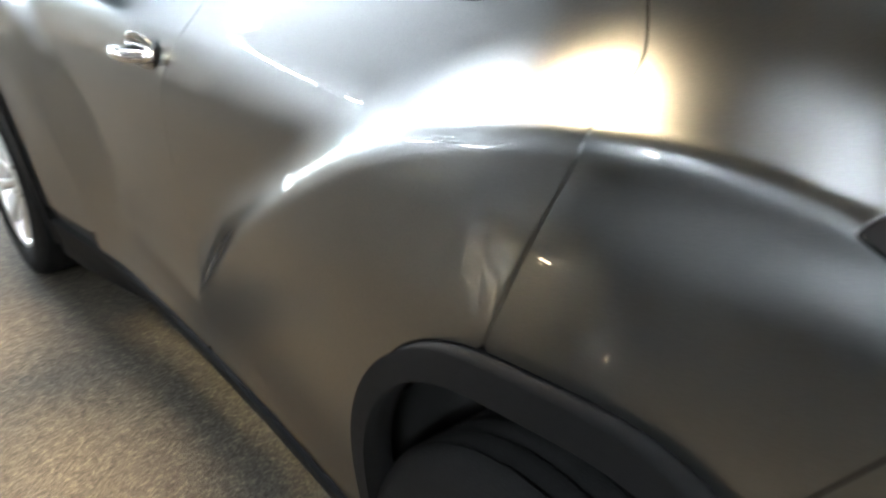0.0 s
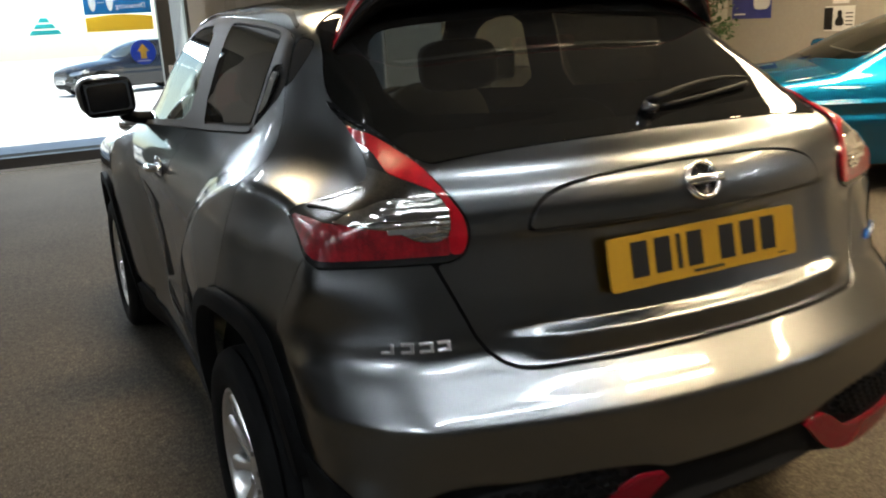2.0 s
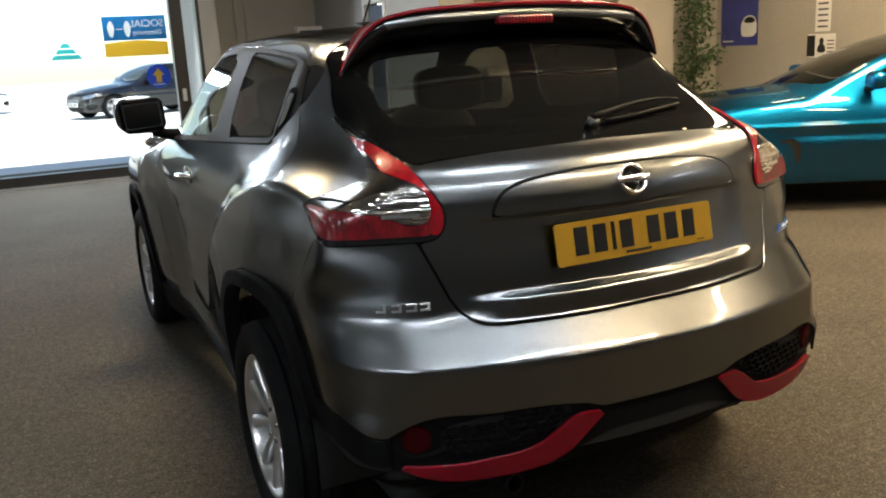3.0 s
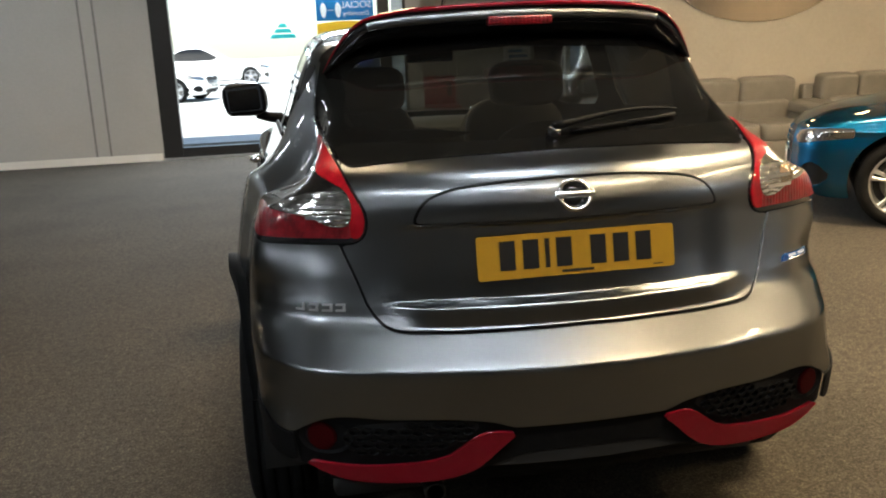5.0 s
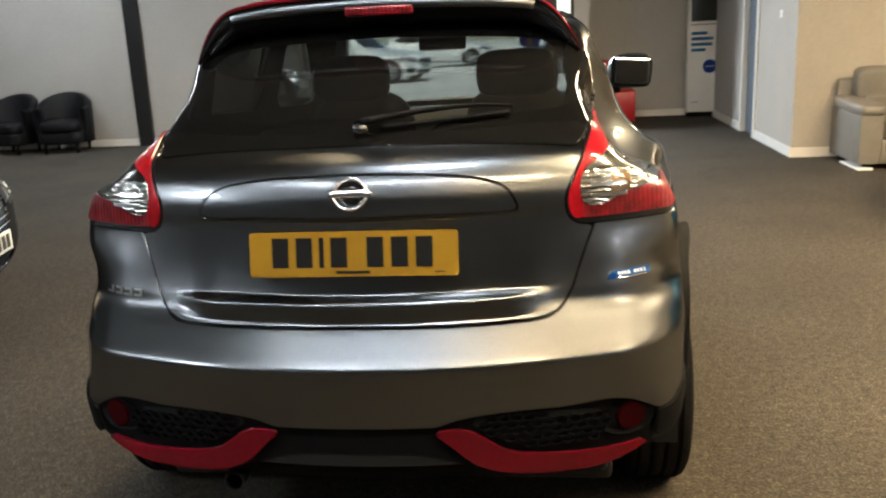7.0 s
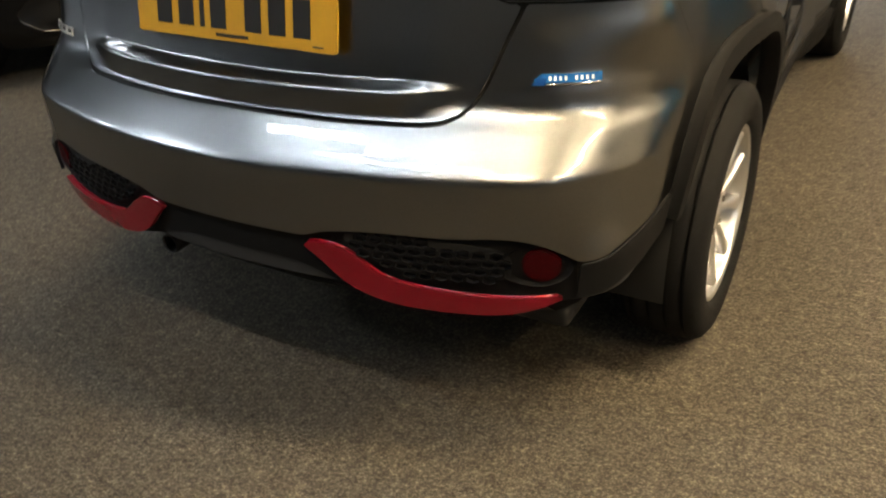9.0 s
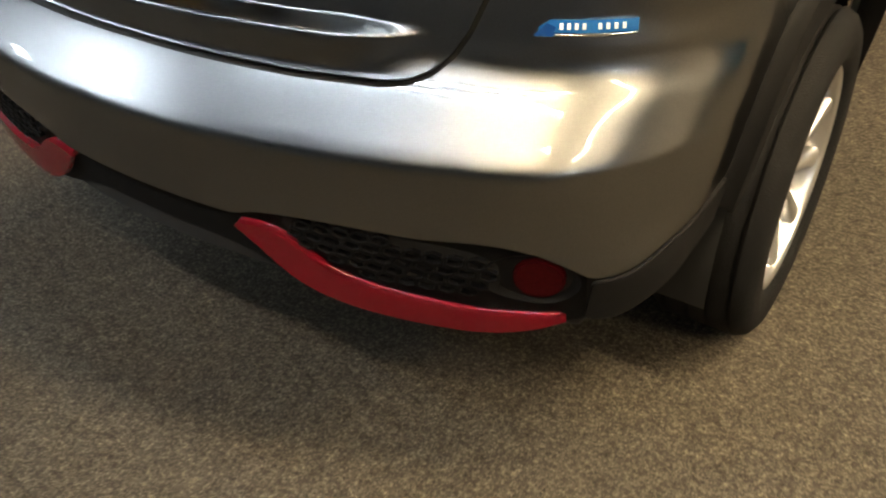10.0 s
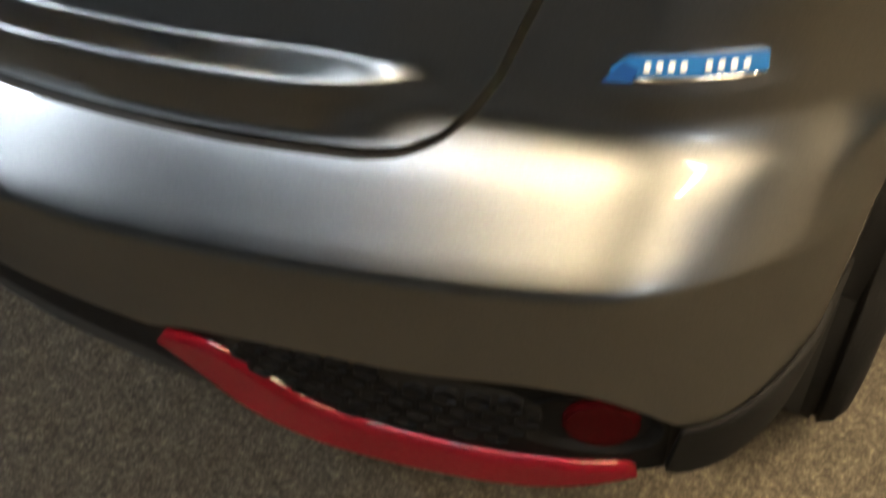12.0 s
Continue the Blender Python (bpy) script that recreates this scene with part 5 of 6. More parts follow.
# ---- other cars ----
def saloon(name, label, paint, place, heading, detail=True, length=4.6, width=1.82, height=1.40, glass=PRIVACY, plate_mat=WHITE_PLATE, roof_end=0.9):
    """A low car with its nose towards local +y; place is the ground point under its front axle, heading the direction of its nose."""
    L, hw = length, width / 2
    fa, ra = L - 0.80, L - 0.80 - 2.78
    plan = curve([(0.0, 0.90), (0.5, 0.97), (1.2, 1.0), (3.0, 1.0), (3.8, 0.985), (4.3, 0.93), (L, 0.86)])
    section = curve([(0.15, 0.90), (0.25, 0.965), (0.4, 0.985), (0.6, 1.0), (0.72, 0.995), (0.84, 0.965), (0.93, 0.91), (1.1, 0.83), (1.25, 0.75), (1.4, 0.62), (1.6, 0.45)])
    tail_line = curve([(0.15, 0.18), (0.4, 0.02), (0.7, 0.0), (0.95, 0.06), (1.1, 0.12), (1.6, 0.2)])
    nose_line = curve([(0.15, L - 0.16), (0.28, L - 0.03), (0.5, L), (0.68, L - 0.03), (0.8, L - 0.14), (0.95, L - 0.5), (1.6, L - 1.2)])
    hood = curve([(1.0, 1.02), (2.9, 1.0), (3.3, 0.965), (3.9, 0.90), (4.3, 0.82), (L, 0.70)])
    roof = curve([(0.0, 0.99), (0.25, 1.06), (roof_end, 1.26), (1.3, height - 0.03), (1.7, height), (2.07, height - 0.02), (2.47, height - 0.14), (3.17, 0.97), (3.5, 0.90), (L, 0.6)])

    def solid(x, y, z):
        a = np.abs(x)
        flare = 0.018 * (np.exp(-((y - fa) / 0.34) ** 2) + np.exp(-((y - ra) / 0.36) ** 2)) * (1 - step(0.75, 0.9, z))
        groove = -0.012 * np.exp(-((z - 0.62) / 0.03) ** 2) * step(1.2, 1.6, y) * (1 - step(3.0, 3.4, y)) + 0.010 * np.exp(-((z - 0.70) / 0.02) ** 2)
        side = a - hw * plan(y) * section(z) - flare - groove
        body = smax(side, tail_line(z) + 0.16 * a**2 - y, 0.12)
        body = smax(body, y - nose_line(z) + 0.26 * a**2, 0.13)
        top = np.maximum(hood(y), roof(y)) - 0.16 * (a / hw) ** 2 * 0.55
        return smax(body, 0.9 * (z - top), 0.05)

    fine_, n = (0.016, 110) if detail else (0.04, 40)
    q = Skin(solid, np.arange(0.16, height, fine_), np.linspace(fa - 0.3, 0.62, n), 0.6, np.linspace(-math.pi / 2, math.pi / 2, n // 2), fa - 0.28, np.linspace(-math.pi / 2, math.pi / 2, n),
             np.linspace(-hw, hw, n), np.linspace(0.05, L - 0.05, int(n * 1.7)), 0.62, 0.62)
    x, y, z, a = q.x, q.y, q.z, np.abs(q.x)
    vehicle = thing(name, label, "car")
    hx, hy = heading
    h = math.hypot(hx, hy)
    turn = math.degrees(math.atan2(-hx / h, hy / h))
    vehicle.matrix_world = pose(place[0], place[1], place[2] if len(place) > 2 else 0, 0, 0, turn) @ Matrix.Translation((0, -fa, 0))
    mid = np.where((y > 0.5) & (y < 3.9), -0.2, 0.3)
    side_glass = np.maximum.reduce([outline(y, z, [(2.84, 0.965), (1.05, 0.985), (0.72, 1.04), (0.95, 1.17), (1.3, height - 0.10), (1.8, height - 0.075), (2.09, height - 0.10)], 1), mid, 0.35 - a])
    screen = np.where(z > 0.9, outline(x, y, both([(0.0, 2.12), (0.5, 2.15), (0.56, 2.22), (0.68, 2.82), (0.66, 2.97), (0.0, 3.09)]), 1), 0.3)
    back = np.where(z > 0.95, outline(x, y, both([(0.0, 0.30), (0.52, 0.33), (0.56, 0.5), (0.50, 1.15), (0.0, 1.2)]), 1), 0.3)
    arches = np.minimum(np.hypot(y - fa, z - 0.33), np.hypot(y - ra, z - 0.33)) - 0.375
    low = np.where((y > fa - 0.05) | (y < ra + 0.05), 0.20, 0.24) - z
    door_line = np.maximum(np.minimum(np.abs(y - 2.78), np.abs(y - 1.35)) - 0.004, np.maximum(z - 0.98, 0.28 - z))
    all_glass = np.minimum.reduce([side_glass, screen, back])
    lamps = np.maximum(outline(a, z, [(0.47, 0.60), (0.56, 0.585), (0.80, 0.62), (0.95, 0.69), (0.95, 0.735), (0.80, 0.72), (0.6, 0.70), (0.49, 0.675)], 1), fa + 0.35 - y)
    grille = np.maximum(outline(a, z, [(0.03, 0.50), (0.05, 0.48), (0.28, 0.48), (0.36, 0.52), (0.40, 0.63), (0.36, 0.69), (0.06, 0.69), (0.03, 0.66)], 1), fa + 0.35 - y)
    intake = np.maximum(outline(a, z, [(-0.05, 0.24), (0.45, 0.24), (0.48, 0.35), (-0.05, 0.36)], 1), fa + 0.35 - y)
    corner = np.maximum(outline(a, z, [(0.58, 0.27), (0.78, 0.28), (0.84, 0.36), (0.80, 0.47), (0.68, 0.44), (0.58, 0.36)], 1), fa + 0.3 - y)
    vent = np.maximum(outline(y, z, [(fa - 0.62, 0.60), (fa - 0.46, 0.60), (fa - 0.46, 0.575), (fa - 0.56, 0.565), (fa - 0.60, 0.40), (fa - 0.63, 0.40)], 1), mid)
    holes = np.minimum.reduce([all_glass, arches, lamps, grille, intake, corner] + ([vent, door_line] if detail else []))
    part("body", q.cut(np.maximum(low, 0.003 - holes), roll=0.01), paint, vehicle)
    part("inner_shell", q.cut(np.maximum(-np.minimum(all_glass, arches), low), proud=-0.02, roll=0), DARK, vehicle)
    for s in (-1, 1):
        part("side_window", q.cut(np.maximum(side_glass + 0.006, -s * x), roll=0), glass, vehicle)
        head = part("headlamp", q.cut(np.maximum(lamps, -s * x), roll=0.01), HEADLAMP_LENS, vehicle, "headlamp with clear cover")
        part("corner_intake", q.cut(np.maximum(corner, -s * x), proud=-0.02, roll=0), DARK, vehicle)
        if detail:
            part("light_guide", q.cut(np.maximum.reduce([np.abs(np.hypot((a - 0.70) * 1.2, (z - 0.655) * 1.6) - 0.045) - 0.010, lamps, -s * x]), proud=0.004, roll=0.004), WHITE_INK, head)
            part("lamp_lens", q.cut(np.maximum.reduce([np.hypot(a - 0.70, (z - 0.655) * 1.3) - 0.030, lamps, -s * x]), proud=0.006, roll=0.006), CHROME, head)
            part("wing_vent", q.cut(np.maximum(vent, -s * x), proud=-0.012, roll=0), DARK, vehicle)
        wing = tagged(new("door_mirror"), "painted door mirror")
        wing.parent = vehicle
        part("mirror_shell", blob(s * (hw + 0.06), 2.65, 1.04, 0.11, 0.07, 0.07, 2.8), paint, wing)
        part("mirror_stalk", tube([(s * (hw - 0.10), 2.65, 0.965), (s * (hw + 0.02), 2.65, 0.99)], 0.03, 8), BLACK_PLASTIC, wing)
        for wy in (fa, ra):
            wheel(0.325, 0.225, 0.235, (s * (hw - 0.125), wy, 0.325), s, vehicle, 10, twin=True)
    part("windscreen", q.cut(screen, roll=0), CAR_GLASS, vehicle)
    part("rear_window", q.cut(back, roll=0), glass, vehicle)
    part("grille", q.cut(grille, proud=-0.015, roll=0), DARK, vehicle)
    part("lower_intake", q.cut(intake, proud=-0.02, roll=0), DARK, vehicle)
    for k in range(4 if detail else 2):
        zz = 0.515 + 0.045 * k
        part("grille_slat", tube([(xx, L - 0.012 - 0.26 * xx * xx + (0.02 if zz < 0.6 else 0.0), zz) for xx in np.linspace(-0.34, 0.34, 9)], 0.007, 6), CHROME, vehicle)
    yp = L + 0.004
    board = part("number_plate", box(0, yp, 0.43, 0.52, 0.014, 0.11, 0.004), plate_mat, vehicle, "white plate with black bars", smooth=False)
    for k in range(7):
        part("plate_bar", box(-0.205 + 0.062 * k + (0.03 if k > 3 else 0), yp + 0.008, 0.432, 0.04, 0.003, 0.075), INK, board, smooth=False)
    if detail:
        for s in (-1, 1):
            seat(s * 0.36, 1.55, 0.40, 0.48, vehicle)
        part("dashboard", on_frame(pose(0, 2.55, 0.82), blob(0, 0, 0, 0.66, 0.26, 0.12, 3.0)), TRIM_GREY, vehicle)
    part("floor_pan", box(0, L / 2, 0.22, 1.3, L - 1.0, 0.06, 0.02), DARK, vehicle)
    return vehicle


saloon("coupe_car", "metallic blue low coupe with silver twin-spoke wheels", BLUE_PAINT, (4.07, 4.23), (-0.85, 0.52))
saloon("saloon_car", "glossy black car with chrome grille slats and white plate", BLACK_PAINT, (-3.27, 2.09), (0.98, 0.20), height=1.45)
saloon("forecourt_car", "dark estate car parked on the sunlit forecourt", BLACK_PAINT, (0.9, 25.4, -0.05), (-0.93, -0.36), detail=False, height=1.47)
saloon("forecourt_car", "white car parked on the sunlit forecourt", WHITE_PAINT, (-3.6, 24.0, -0.05), (0.95, -0.3), detail=False, height=1.5)
saloon("forecourt_car", "white car parked far off on the sunlit forecourt", WHITE_PAINT, (-2.2, 33.0, -0.05), (1.0, 0.05), detail=False, height=1.5)

# ---- furniture ----
def cushion(cx, cy, cz, sx_, sy_, sz_, p=4.5):
    return blob(cx, cy, cz, sx_ / 2, sy_ / 2, sz_ / 2, p, 36, 18)


def sofa(x, y, wide, label):
    """A two-seat leather sofa with its back to +y; (x, y) is the middle of its back edge."""
    s_ = thing("sofa", label, "sofa", "sofas along the wall", at=pose(x, y, 0))
    d, arm = 0.85, 0.23
    inner = (wide - 2 * arm) / 2
    part("base", box(0, -d / 2 - 0.02, 0.16, wide - 2 * arm + 0.02, d - 0.08, 0.22, 0.02), LEATHER, s_)
    for s in (-1, 1):
        part("arm_panel", box(s * (wide / 2 - arm / 2), -d / 2, 0.29, arm - 0.02, d - 0.02, 0.48, 0.02, 3), LEATHER, s_)
        part("arm_pad", on_frame(pose(s * (wide / 2 - arm / 2), -d / 2 - 0.02, 0.57, 3, 0, 0), cushion(0, 0, 0, arm + 0.03, d + 0.01, 0.11, 5.0)), LEATHER, s_)
        part("seat_cushion", cushion(s * inner / 2, -d / 2 - 0.06, 0.36, inner - 0.004, d - 0.14, 0.20, 7.0), LEATHER, s_)
        part("back_cushion", on_frame(pose(s * inner / 2, -0.23, 0.54, 12, 0, 0), cushion(0, 0, 0, inner + 0.03, 0.20, 0.28, 6.0)), LEATHER, s_)
        part("headrest_cushion", on_frame(pose(s * (inner / 2 + 0.045), -0.21, 0.765, 8, 0, 0), cushion(0, 0, 0, inner + 0.085, 0.22, 0.30, 6.0)), LEATHER, s_)
        for yy in (-0.08, -d + 0.08):
            part("foot", box(s * (wide / 2 - 0.12), yy, 0.025, 0.08, 0.08, 0.05, 0.006), BLACK_PLASTIC, s_, smooth=False)
    part("back_panel", box(0, -0.06, 0.44, wide - 0.06, 0.10, 0.72, 0.03, 3), LEATHER, s_)
    return s_


sofa(4.21, 7.25, 1.62, "grey leather two-seat sofa with padded arms")
sofa(5.66, 7.25, 1.22, "grey leather two-seat sofa beside its twin")
solo("floor_mat", box(3.47, 6.62, 0.012, 0.14, 0.5, 0.02, 0.004), PAPER, "pale slip of card under the sofa arm", "card")

wall_mirror = thing("wall_mirror", "large frameless oval mirror hung on the warm grey wall", "mirror")
oval = [(1.16 * math.cos(w), 0.75 * math.sin(w)) for w in np.linspace(0, 2 * math.pi, 72, endpoint=False)]
part("mirror_glass", prism(oval, -0.012, lambda a, b, c: (4.55 + a, 7.287 + c, 2.26 + b)), MIRROR, wall_mirror, smooth=False)
for k in range(14):
    part("printed_bar", box(3.74 + 0.070 * k, 7.272, 1.885, 0.044, 0.003, 0.05 if k % 3 else 0.066), WHITE_INK, wall_mirror, smooth=False)


def tub_chair(x, y, turn):
    c = thing("tub_chair", "black leather tub armchair against the wall", "armchair", "tub chairs by the wall", at=pose(x, y, 0, 0, 0, turn))
    verts, faces = [], []
    n = 26
    for i in range(n):
        w = math.pi * (-0.14 + 1.28 * i / (n - 1))
        top = 0.62 + 0.20 * max(math.sin(w), 0) ** 0.8
        for r, zz in ((0.27, 0.30), (0.275, top - 0.03), (0.30, top), (0.345, top), (0.37, top - 0.04), (0.35, 0.14), (0.28, 0.14)):
            verts.append((r * 1.08 * math.cos(w), r * math.sin(w), zz))
    for i in range(n - 1):
        for k in range(7):
            k2 = (k + 1) % 7
            faces.append((i * 7 + k, i * 7 + k2, i * 7 + 7 + k2, i * 7 + 7 + k))
    faces += [tuple(range(7)), tuple(range((n - 1) * 7, n * 7))[::-1]]
    part("shell", (verts, faces), BLACK_LEATHER, c)
    part("seat_cushion", cushion(0, -0.05, 0.37, 0.54, 0.56, 0.18, 4), BLACK_LEATHER, c)
    part("base", cushion(0, -0.02, 0.22, 0.60, 0.58, 0.20, 5), BLACK_LEATHER, c)
    for a in (-0.22, 0.22):
        for b in (-0.22, 0.22):
            part("foot", cyl(0.02, 0.025, 0.13, (a, b, 0.065), "z", 12), BLACK_PLASTIC, c)
    return c


tub_chair(-6.25, 9.66, 8)
tub_chair(-7.05, 9.66, -6)

stool = thing("chair", "red moulded plastic chair with an open back slot", "chair", at=pose(1.58, 11.15, 0, 0, 0, 0))
part("back", box(0, 0.24, 0.66, 0.52, 0.05, 0.46, 0.03, 3), RED_PLASTIC, stool)
part("back_slot", box(0.16, 0.212, 0.68, 0.07, 0.01, 0.20, 0.004), DARK, stool)
part("seat", box(0, 0.0, 0.44, 0.52, 0.50, 0.05, 0.02, 3), RED_PLASTIC, stool)
part("skirt", box(0, -0.24, 0.235, 0.52, 0.03, 0.42, 0.012, 2), RED_PLASTIC, stool)
for s in (-1, 1):
    part("side", box(s * 0.25, 0.0, 0.22, 0.03, 0.48, 0.43, 0.012, 2), RED_PLASTIC, stool)

kiosk = thing("kiosk", "tall white information stand with dark screen and blue printing", "kiosk", at=pose(2.88, 11.45, 0))
part("cabinet", box(0, 0, 0.97, 0.47, 0.14, 1.80, 0.012, 2), KIOSK_WHITE, kiosk)
part("plinth", box(0, 0.01, 0.035, 0.44, 0.15, 0.07, 0.006), BLACK_PLASTIC, kiosk, smooth=False)
part("screen", box(0, -0.072, 1.60, 0.39, 0.006, 0.42, 0.002), SCREEN, kiosk, smooth=False)
part("trim_line", box(0, -0.072, 1.345, 0.40, 0.006, 0.012), TRIM_GREY, kiosk, smooth=False)
for k, (w, zz) in enumerate(((0.22, 1.22), (0.31, 1.14), (0.30, 1.06), (0.20, 0.98))):
    part("printed_bar", box(-0.18 + w / 2, -0.073, zz, w, 0.004, 0.045), SIGN_BLUE, kiosk, smooth=False)
part("blue_disc", cyl(0.10, 0.10, 0.004, (0.09, -0.073, 0.74), "y", 32), ROUND_BLUE, kiosk, "round blue sticker", smooth=False)
part("disc_bar", box(0.09, -0.077, 0.74, 0.12, 0.003, 0.012), WHITE_INK, kiosk, smooth=False)
part("printed_bar", box(-0.12, -0.073, 0.22, 0.10, 0.004, 0.012), SIGN_BLUE, kiosk, smooth=False)

banner = thing("banner", "white pull-up banner printed with a yellow car", "banner", at=pose(-8.55, 9.75, 0))
part("sheet", box(0, 0, 1.02, 1.25, 0.012, 2.0), PAPER, banner, smooth=False)
part("foot_case", box(0, 0, 0.04, 1.28, 0.16, 0.07, 0.02), ALLOY, banner)
part("printed_car", prism(rounded([(0.0, 0.42), (0.05, 0.56), (0.16, 0.62), (0.30, 0.70), (0.44, 0.70), (0.54, 0.62), (0.58, 0.52), (0.57, 0.40), (0.30, 0.36), (0.10, 0.36)], 2).tolist(), -0.004, lambda a, b, c: (a, -0.007 + c, b)), CAR_YELLOW, banner, smooth=False)
part("printed_window", prism(rounded([(0.14, 0.60), (0.27, 0.68), (0.44, 0.68), (0.50, 0.62)], 1).tolist(), -0.003, lambda a, b, c: (a, -0.012 + c, b)), SCREEN, banner, smooth=False)
part("printed_wheel", cyl(0.055, 0.055, 0.003, (0.13, -0.013, 0.38), "y", 24), INK, banner, smooth=False)
for k in range(5):
    part("printed_bar", box(0.1, -0.008, 0.98 + 0.075 * k, 0.85 - 0.06 * (k % 2), 0.003, 0.016), TRIM_GREY, banner, smooth=False)
solo("planter_box", box(-9.2, 9.2, 0.28, 0.5, 0.4, 0.56, 0.01), BLACK_PLASTIC, "dark planter box standing before the banner", "planter")

sticker = thing("floor_sticker", "blue and white printed sticker on the carpet", "sticker", at=pose(1.55, 9.45, 0))
part("sheet", box(0, 0, 0.003, 0.36, 0.26, 0.004), ROUND_BLUE, sticker, smooth=False)
part("printed_bar", box(0.02, 0.03, 0.0062, 0.20, 0.06, 0.001), WHITE_INK, sticker, smooth=False)

# ---- signs ----
def words(text, size, mat, m, parent):
    """Lettering with the built-in font, as a thin mesh."""
    c = bpy.data.curves.new("lettering", "FONT")
    c.body, c.size, c.extrude, c.align_x, c.align_y = text, size, 0.0006, "CENTER", "CENTER"
    tmp = bpy.data.objects.new("lettering", c)
    me = bpy.data.meshes.new_from_object(tmp)
    bpy.data.objects.remove(tmp)
    me.materials.clear()
    me.materials.append(mat)
    ob = new("lettering", me)
    ob.parent = parent
    ob.matrix_basis = m
    return ob


YS = YF + 0.092
notice = thing("window_sign", "blue and yellow social distancing sign stuck to the glass", "sign")
part("blue_field", box(0.12, YS, 1.90, 0.78, 0.003, 0.30), SIGN_BLUE, notice, smooth=False)
arc_line = [(-0.27, 1.55)] + [(-0.27 + 0.78 * u, 1.715 + 0.03 * math.sin(math.pi * u)) for u in np.linspace(0, 1, 12)] + [(0.51, 1.55)]
part("yellow_field", prism(arc_line, 0.003, lambda a, b, c: (a, YS - 0.003 + c, b)), SIGN_YELLOW, notice, smooth=False)
flip = Matrix(((-1, 0, 0, 0), (0, 0, 1, 0), (0, 1, 0, 0), (0, 0, 0, 1)))
words("SOCIAL", 0.125, WHITE_INK, Matrix.Translation((0.27, YS - 0.003, 1.95)) @ flip, notice)
words("Distancing", 0.085, WHITE_INK, Matrix.Translation((0.27, YS - 0.003, 1.84)) @ flip, notice)
for x in (-0.17, 0.03):
    part("pictogram", prism(rounded([(x - 0.02, 1.79), (x + 0.02, 1.79), (x + 0.045, 1.90), (x + 0.03, 1.96), (x, 2.0), (x - 0.03, 1.96), (x - 0.045, 1.90)], 1).tolist(), 0.002, lambda a, b, c: (a, YS - 0.004 + c, b)), WHITE_INK, notice, smooth=False)
part("pictogram_bar", box(-0.07, YS - 0.003, 1.89, 0.08, 0.002, 0.012), WHITE_INK, notice, smooth=False)
arrow = thing("arrow_sign", "round blue sign with a yellow arrow on the glass", "sign")
part("disc", cyl(0.15, 0.15, 0.003, (0.345, YS, 1.28), "y", 48), ROUND_BLUE, arrow, smooth=False)
part("arrow_shape", prism([(0.31, 1.20), (0.38, 1.20), (0.38, 1.29), (0.42, 1.29), (0.345, 1.38), (0.27, 1.29), (0.31, 1.29)], 0.002, lambda a, b, c: (a, YS - 0.005 + c, b)), SIGN_YELLOW, arrow, smooth=False)
part("printed_bar", box(0.345, YS - 0.003, 1.175, 0.16, 0.002, 0.012), WHITE_INK, arrow, smooth=False)
tri = thing("window_sticker", "pale teal triangular sticker on the glass", "sticker")
for k in range(3):
    w0, w1 = 0.36 - 0.11 * k, 0.29 - 0.11 * k
    part("band", prism([(-0.73 - w0 / 2, 1.545 + 0.07 * k), (-0.73 + w0 / 2, 1.545 + 0.07 * k), (-0.73 + w1 / 2, 1.60 + 0.07 * k), (-0.73 - w1 / 2, 1.60 + 0.07 * k)], 0.003, lambda a, b, c: (a, YS - 0.002 + c, b)), SIGN_TEAL, tri, smooth=False)
solo("door_lock", box(0.635, YF + 0.0, 1.02, 0.05, 0.02, 0.16, 0.005), ALLOY, "small steel lock plate on the black door frame", "lock")

poster = thing("poster", "dark blue poster with a white car printed on it", "poster")
part("sheet", box(XR - 0.006, 7.46, 1.72, 0.004, 0.68, 0.92), POSTER_BLUE, poster, smooth=False)
part("printed_car", prism(rounded([(7.14, 1.38), (7.14, 1.58), (7.20, 1.66), (7.34, 1.66), (7.42, 1.56), (7.42, 1.42), (7.38, 1.37)], 1).tolist(), -0.003, lambda a, b, c: (XR - 0.009 + c, a, b)), PAPER, poster, smooth=False)
part("printed_window", prism(rounded([(7.15, 1.56), (7.20, 1.64), (7.33, 1.64), (7.38, 1.56)], 1).tolist(), -0.002, lambda a, b, c: (XR - 0.013 + c, a, b)), SCREEN, poster, smooth=False)
part("printed_bar", box(XR - 0.010, 7.66, 1.32, 0.003, 0.2, 0.018), WHITE_INK, poster, smooth=False)
notice_board = thing("wall_notice", "white notice card with black pictograms on the wall", "notice")
part("card", box(XR - 0.006, 6.07, 1.225, 0.004, 0.42, 0.29, 0.0), PAPER, notice_board, smooth=False)
part("dark_panel", box(XR - 0.010, 6.225, 1.225, 0.004, 0.12, 0.26), INK, notice_board, smooth=False)
part("pictogram", prism(rounded([(6.00, 1.14), (6.13, 1.14), (6.12, 1.22), (6.09, 1.24), (6.10, 1.30), (6.065, 1.33), (6.03, 1.30), (6.04, 1.24), (6.01, 1.22)], 1).tolist(), -0.003, lambda a, b, c: (XR - 0.009 + c, a, b)), INK, notice_board, smooth=False)
for k in range(4):
    part("printed_bar", box(XR - 0.010, 5.93, 1.15 + 0.045 * k, 0.003, 0.10, 0.014), TRIM_GREY, notice_board, smooth=False)
notice_top = thing("wall_notice", "tall white notice card with small print on the wall", "notice")
part("card", box(XR - 0.006, 6.06, 1.60, 0.004, 0.23, 0.40, 0.0), PAPER, notice_top, smooth=False)
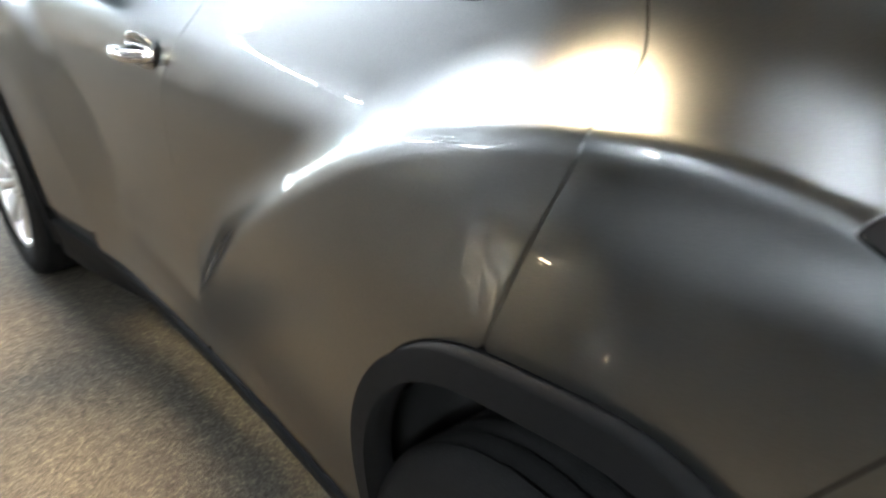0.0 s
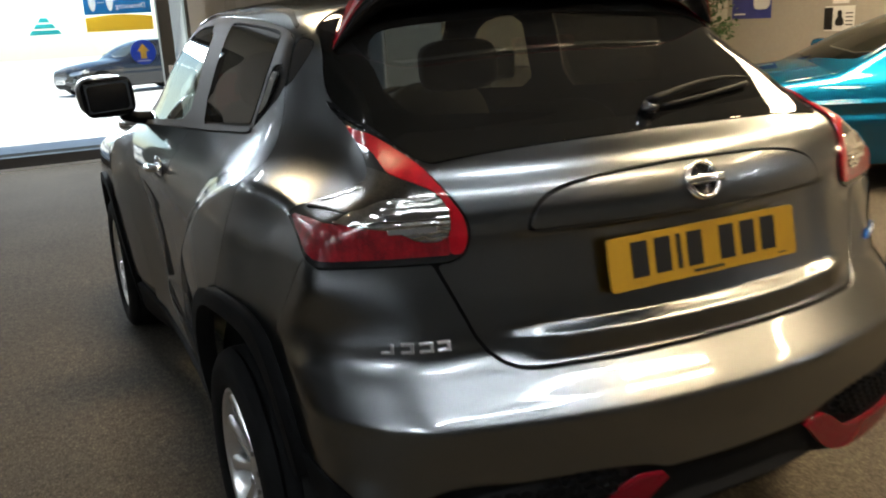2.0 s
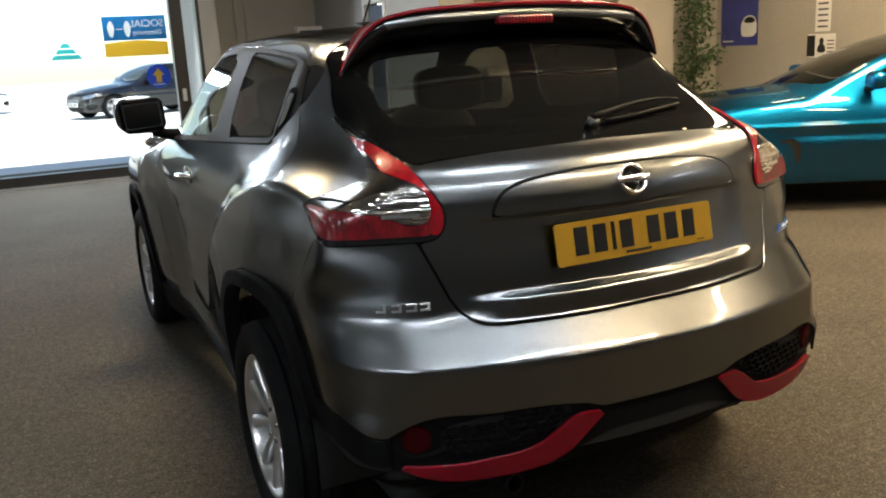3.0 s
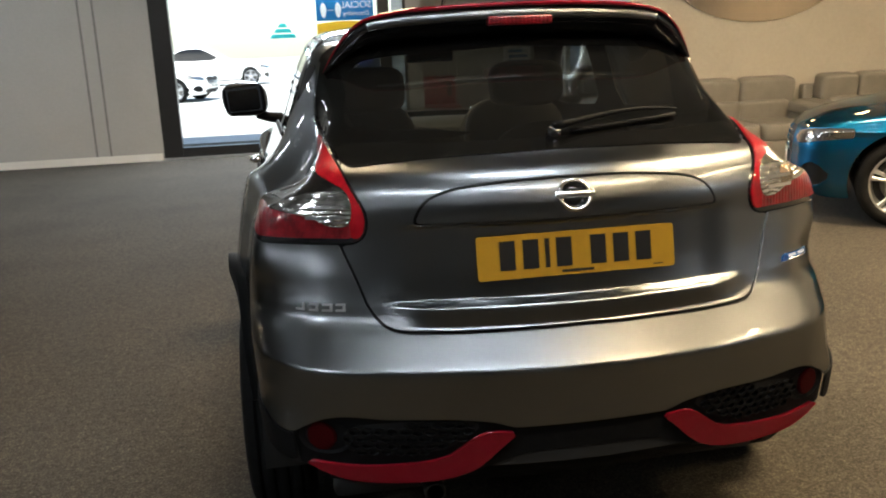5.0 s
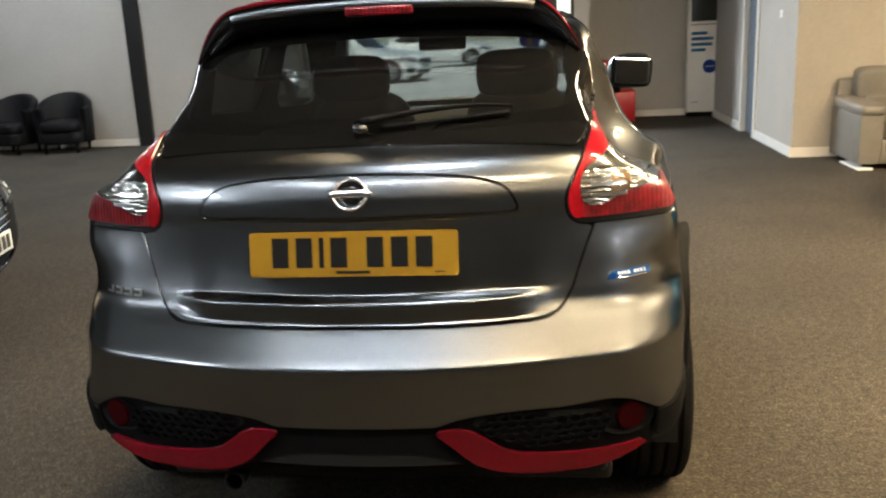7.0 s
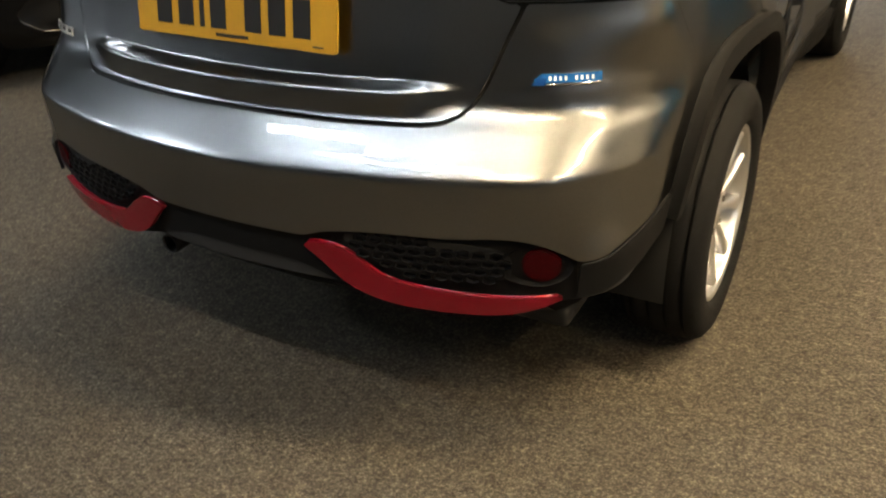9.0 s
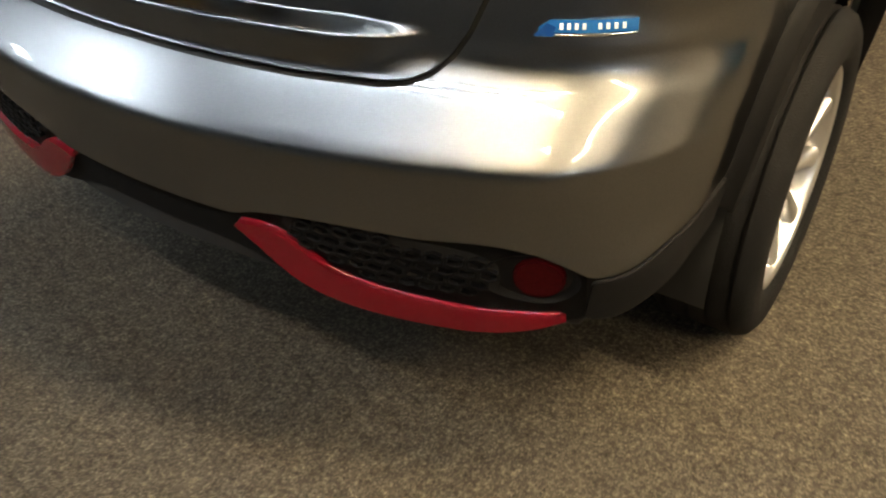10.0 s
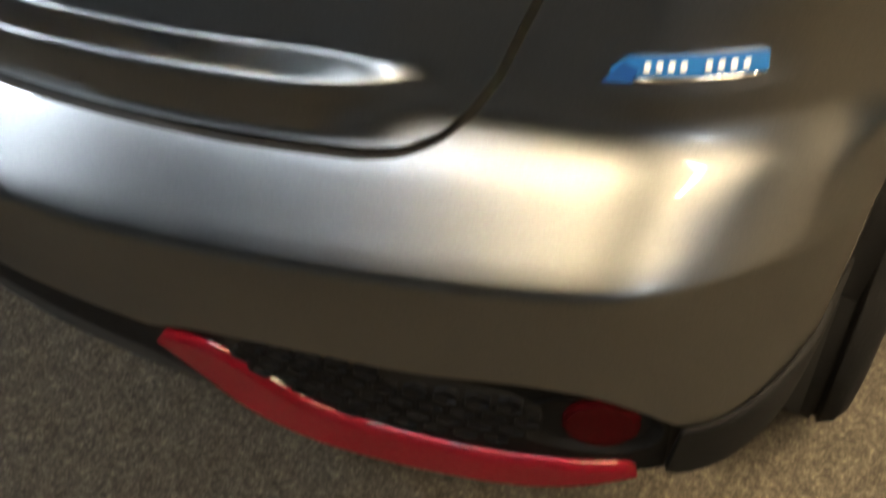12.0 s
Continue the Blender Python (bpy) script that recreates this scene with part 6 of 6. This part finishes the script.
for k in range(5):
    part("printed_bar", box(XR - 0.010, 6.06, 1.46 + 0.07 * k, 0.003, 0.15, 0.022), TRIM_GREY, notice_top, smooth=False)
solo("light_switch", box(3.045, 7.9, 1.45, 0.012, 0.085, 0.085, 0.004), PAPER, "white square wall switch by the door", "switch")

# ---- plant ----
rng = random.Random(7)
plant = thing("potted_ficus", "leafy green ficus standing in a dark pot", "plant", at=pose(6.98, 7.45, 0))
part("pot", ([(v[1], v[2], v[0]) for v in revolve([(0.0, 0.0), (0.13, 0.0), (0.17, 0.30), (0.185, 0.33), (0.17, 0.34), (0.15, 0.30), (0.0, 0.29)], 32)[0]], revolve([(0.0, 0.0), (0.13, 0.0), (0.17, 0.30), (0.185, 0.33), (0.17, 0.34), (0.15, 0.30), (0.0, 0.29)], 32)[1]), POT, plant)
part("trunk", tube([(0, 0, 0.28), (0.02, 0.01, 0.6), (-0.01, 0.02, 1.0), (0.01, 0, 1.6), (0.0, 0.01, 1.9)], [0.022, 0.02, 0.017, 0.012, 0.006], 8), BARK, plant)
limbs_v, limbs_f, leaf_v, leaf_f = [], [], [], []
for k in range(46):
    z0 = 0.55 + 1.35 * rng.random()
    a = rng.uniform(0, 2 * math.pi)
    reach = (0.20 + 0.16 * rng.random()) * (1.15 - 0.45 * abs(z0 - 1.1))
    line = [Vector((0, 0, z0)), Vector((reach * 0.5 * math.cos(a), reach * 0.5 * math.sin(a), z0 + 0.10)), Vector((reach * math.cos(a), reach * math.sin(a), z0 + 0.10 + 0.08 * rng.random()))]
    v, f = tube(line, [0.006, 0.004, 0.002], 5)
    limbs_f += [tuple(i + len(limbs_v) for i in q) for q in f]
    limbs_v += v
    for j in range(26):
        u = rng.random()
        p = line[0].lerp(line[1], u * 2) if u < 0.5 else line[1].lerp(line[2], u * 2 - 1)
        p = p + Vector((rng.gauss(0, 0.05), rng.gauss(0, 0.05), rng.gauss(0, 0.06)))
        d = Vector((rng.gauss(0, 1), rng.gauss(0, 1), rng.gauss(-0.5, 0.6))).normalized()
        w = d.orthogonal().normalized()
        w.rotate(Matrix.Rotation(rng.uniform(0, 6.28), 3, d))
        l = rng.uniform(0.05, 0.085)
        nrm = d.cross(w)
        base = len(leaf_v)
        leaf_v += [p, p + d * l * 0.4 + w * l * 0.26 + nrm * l * 0.06, p + d * l * 0.45, p + d * l * 0.4 - w * l * 0.26 + nrm * l * 0.06, p + d * l - nrm * l * 0.12]
        leaf_f += [(base, base + 1, base + 2), (base, base + 2, base + 3), (base + 1, base + 4, base + 2), (base + 2, base + 4, base + 3)]
part("branches", (limbs_v, limbs_f), BARK, plant)
tagged(part("crown", (leaf_v, leaf_f), LEAF, plant, smooth=False), kind="stuff")
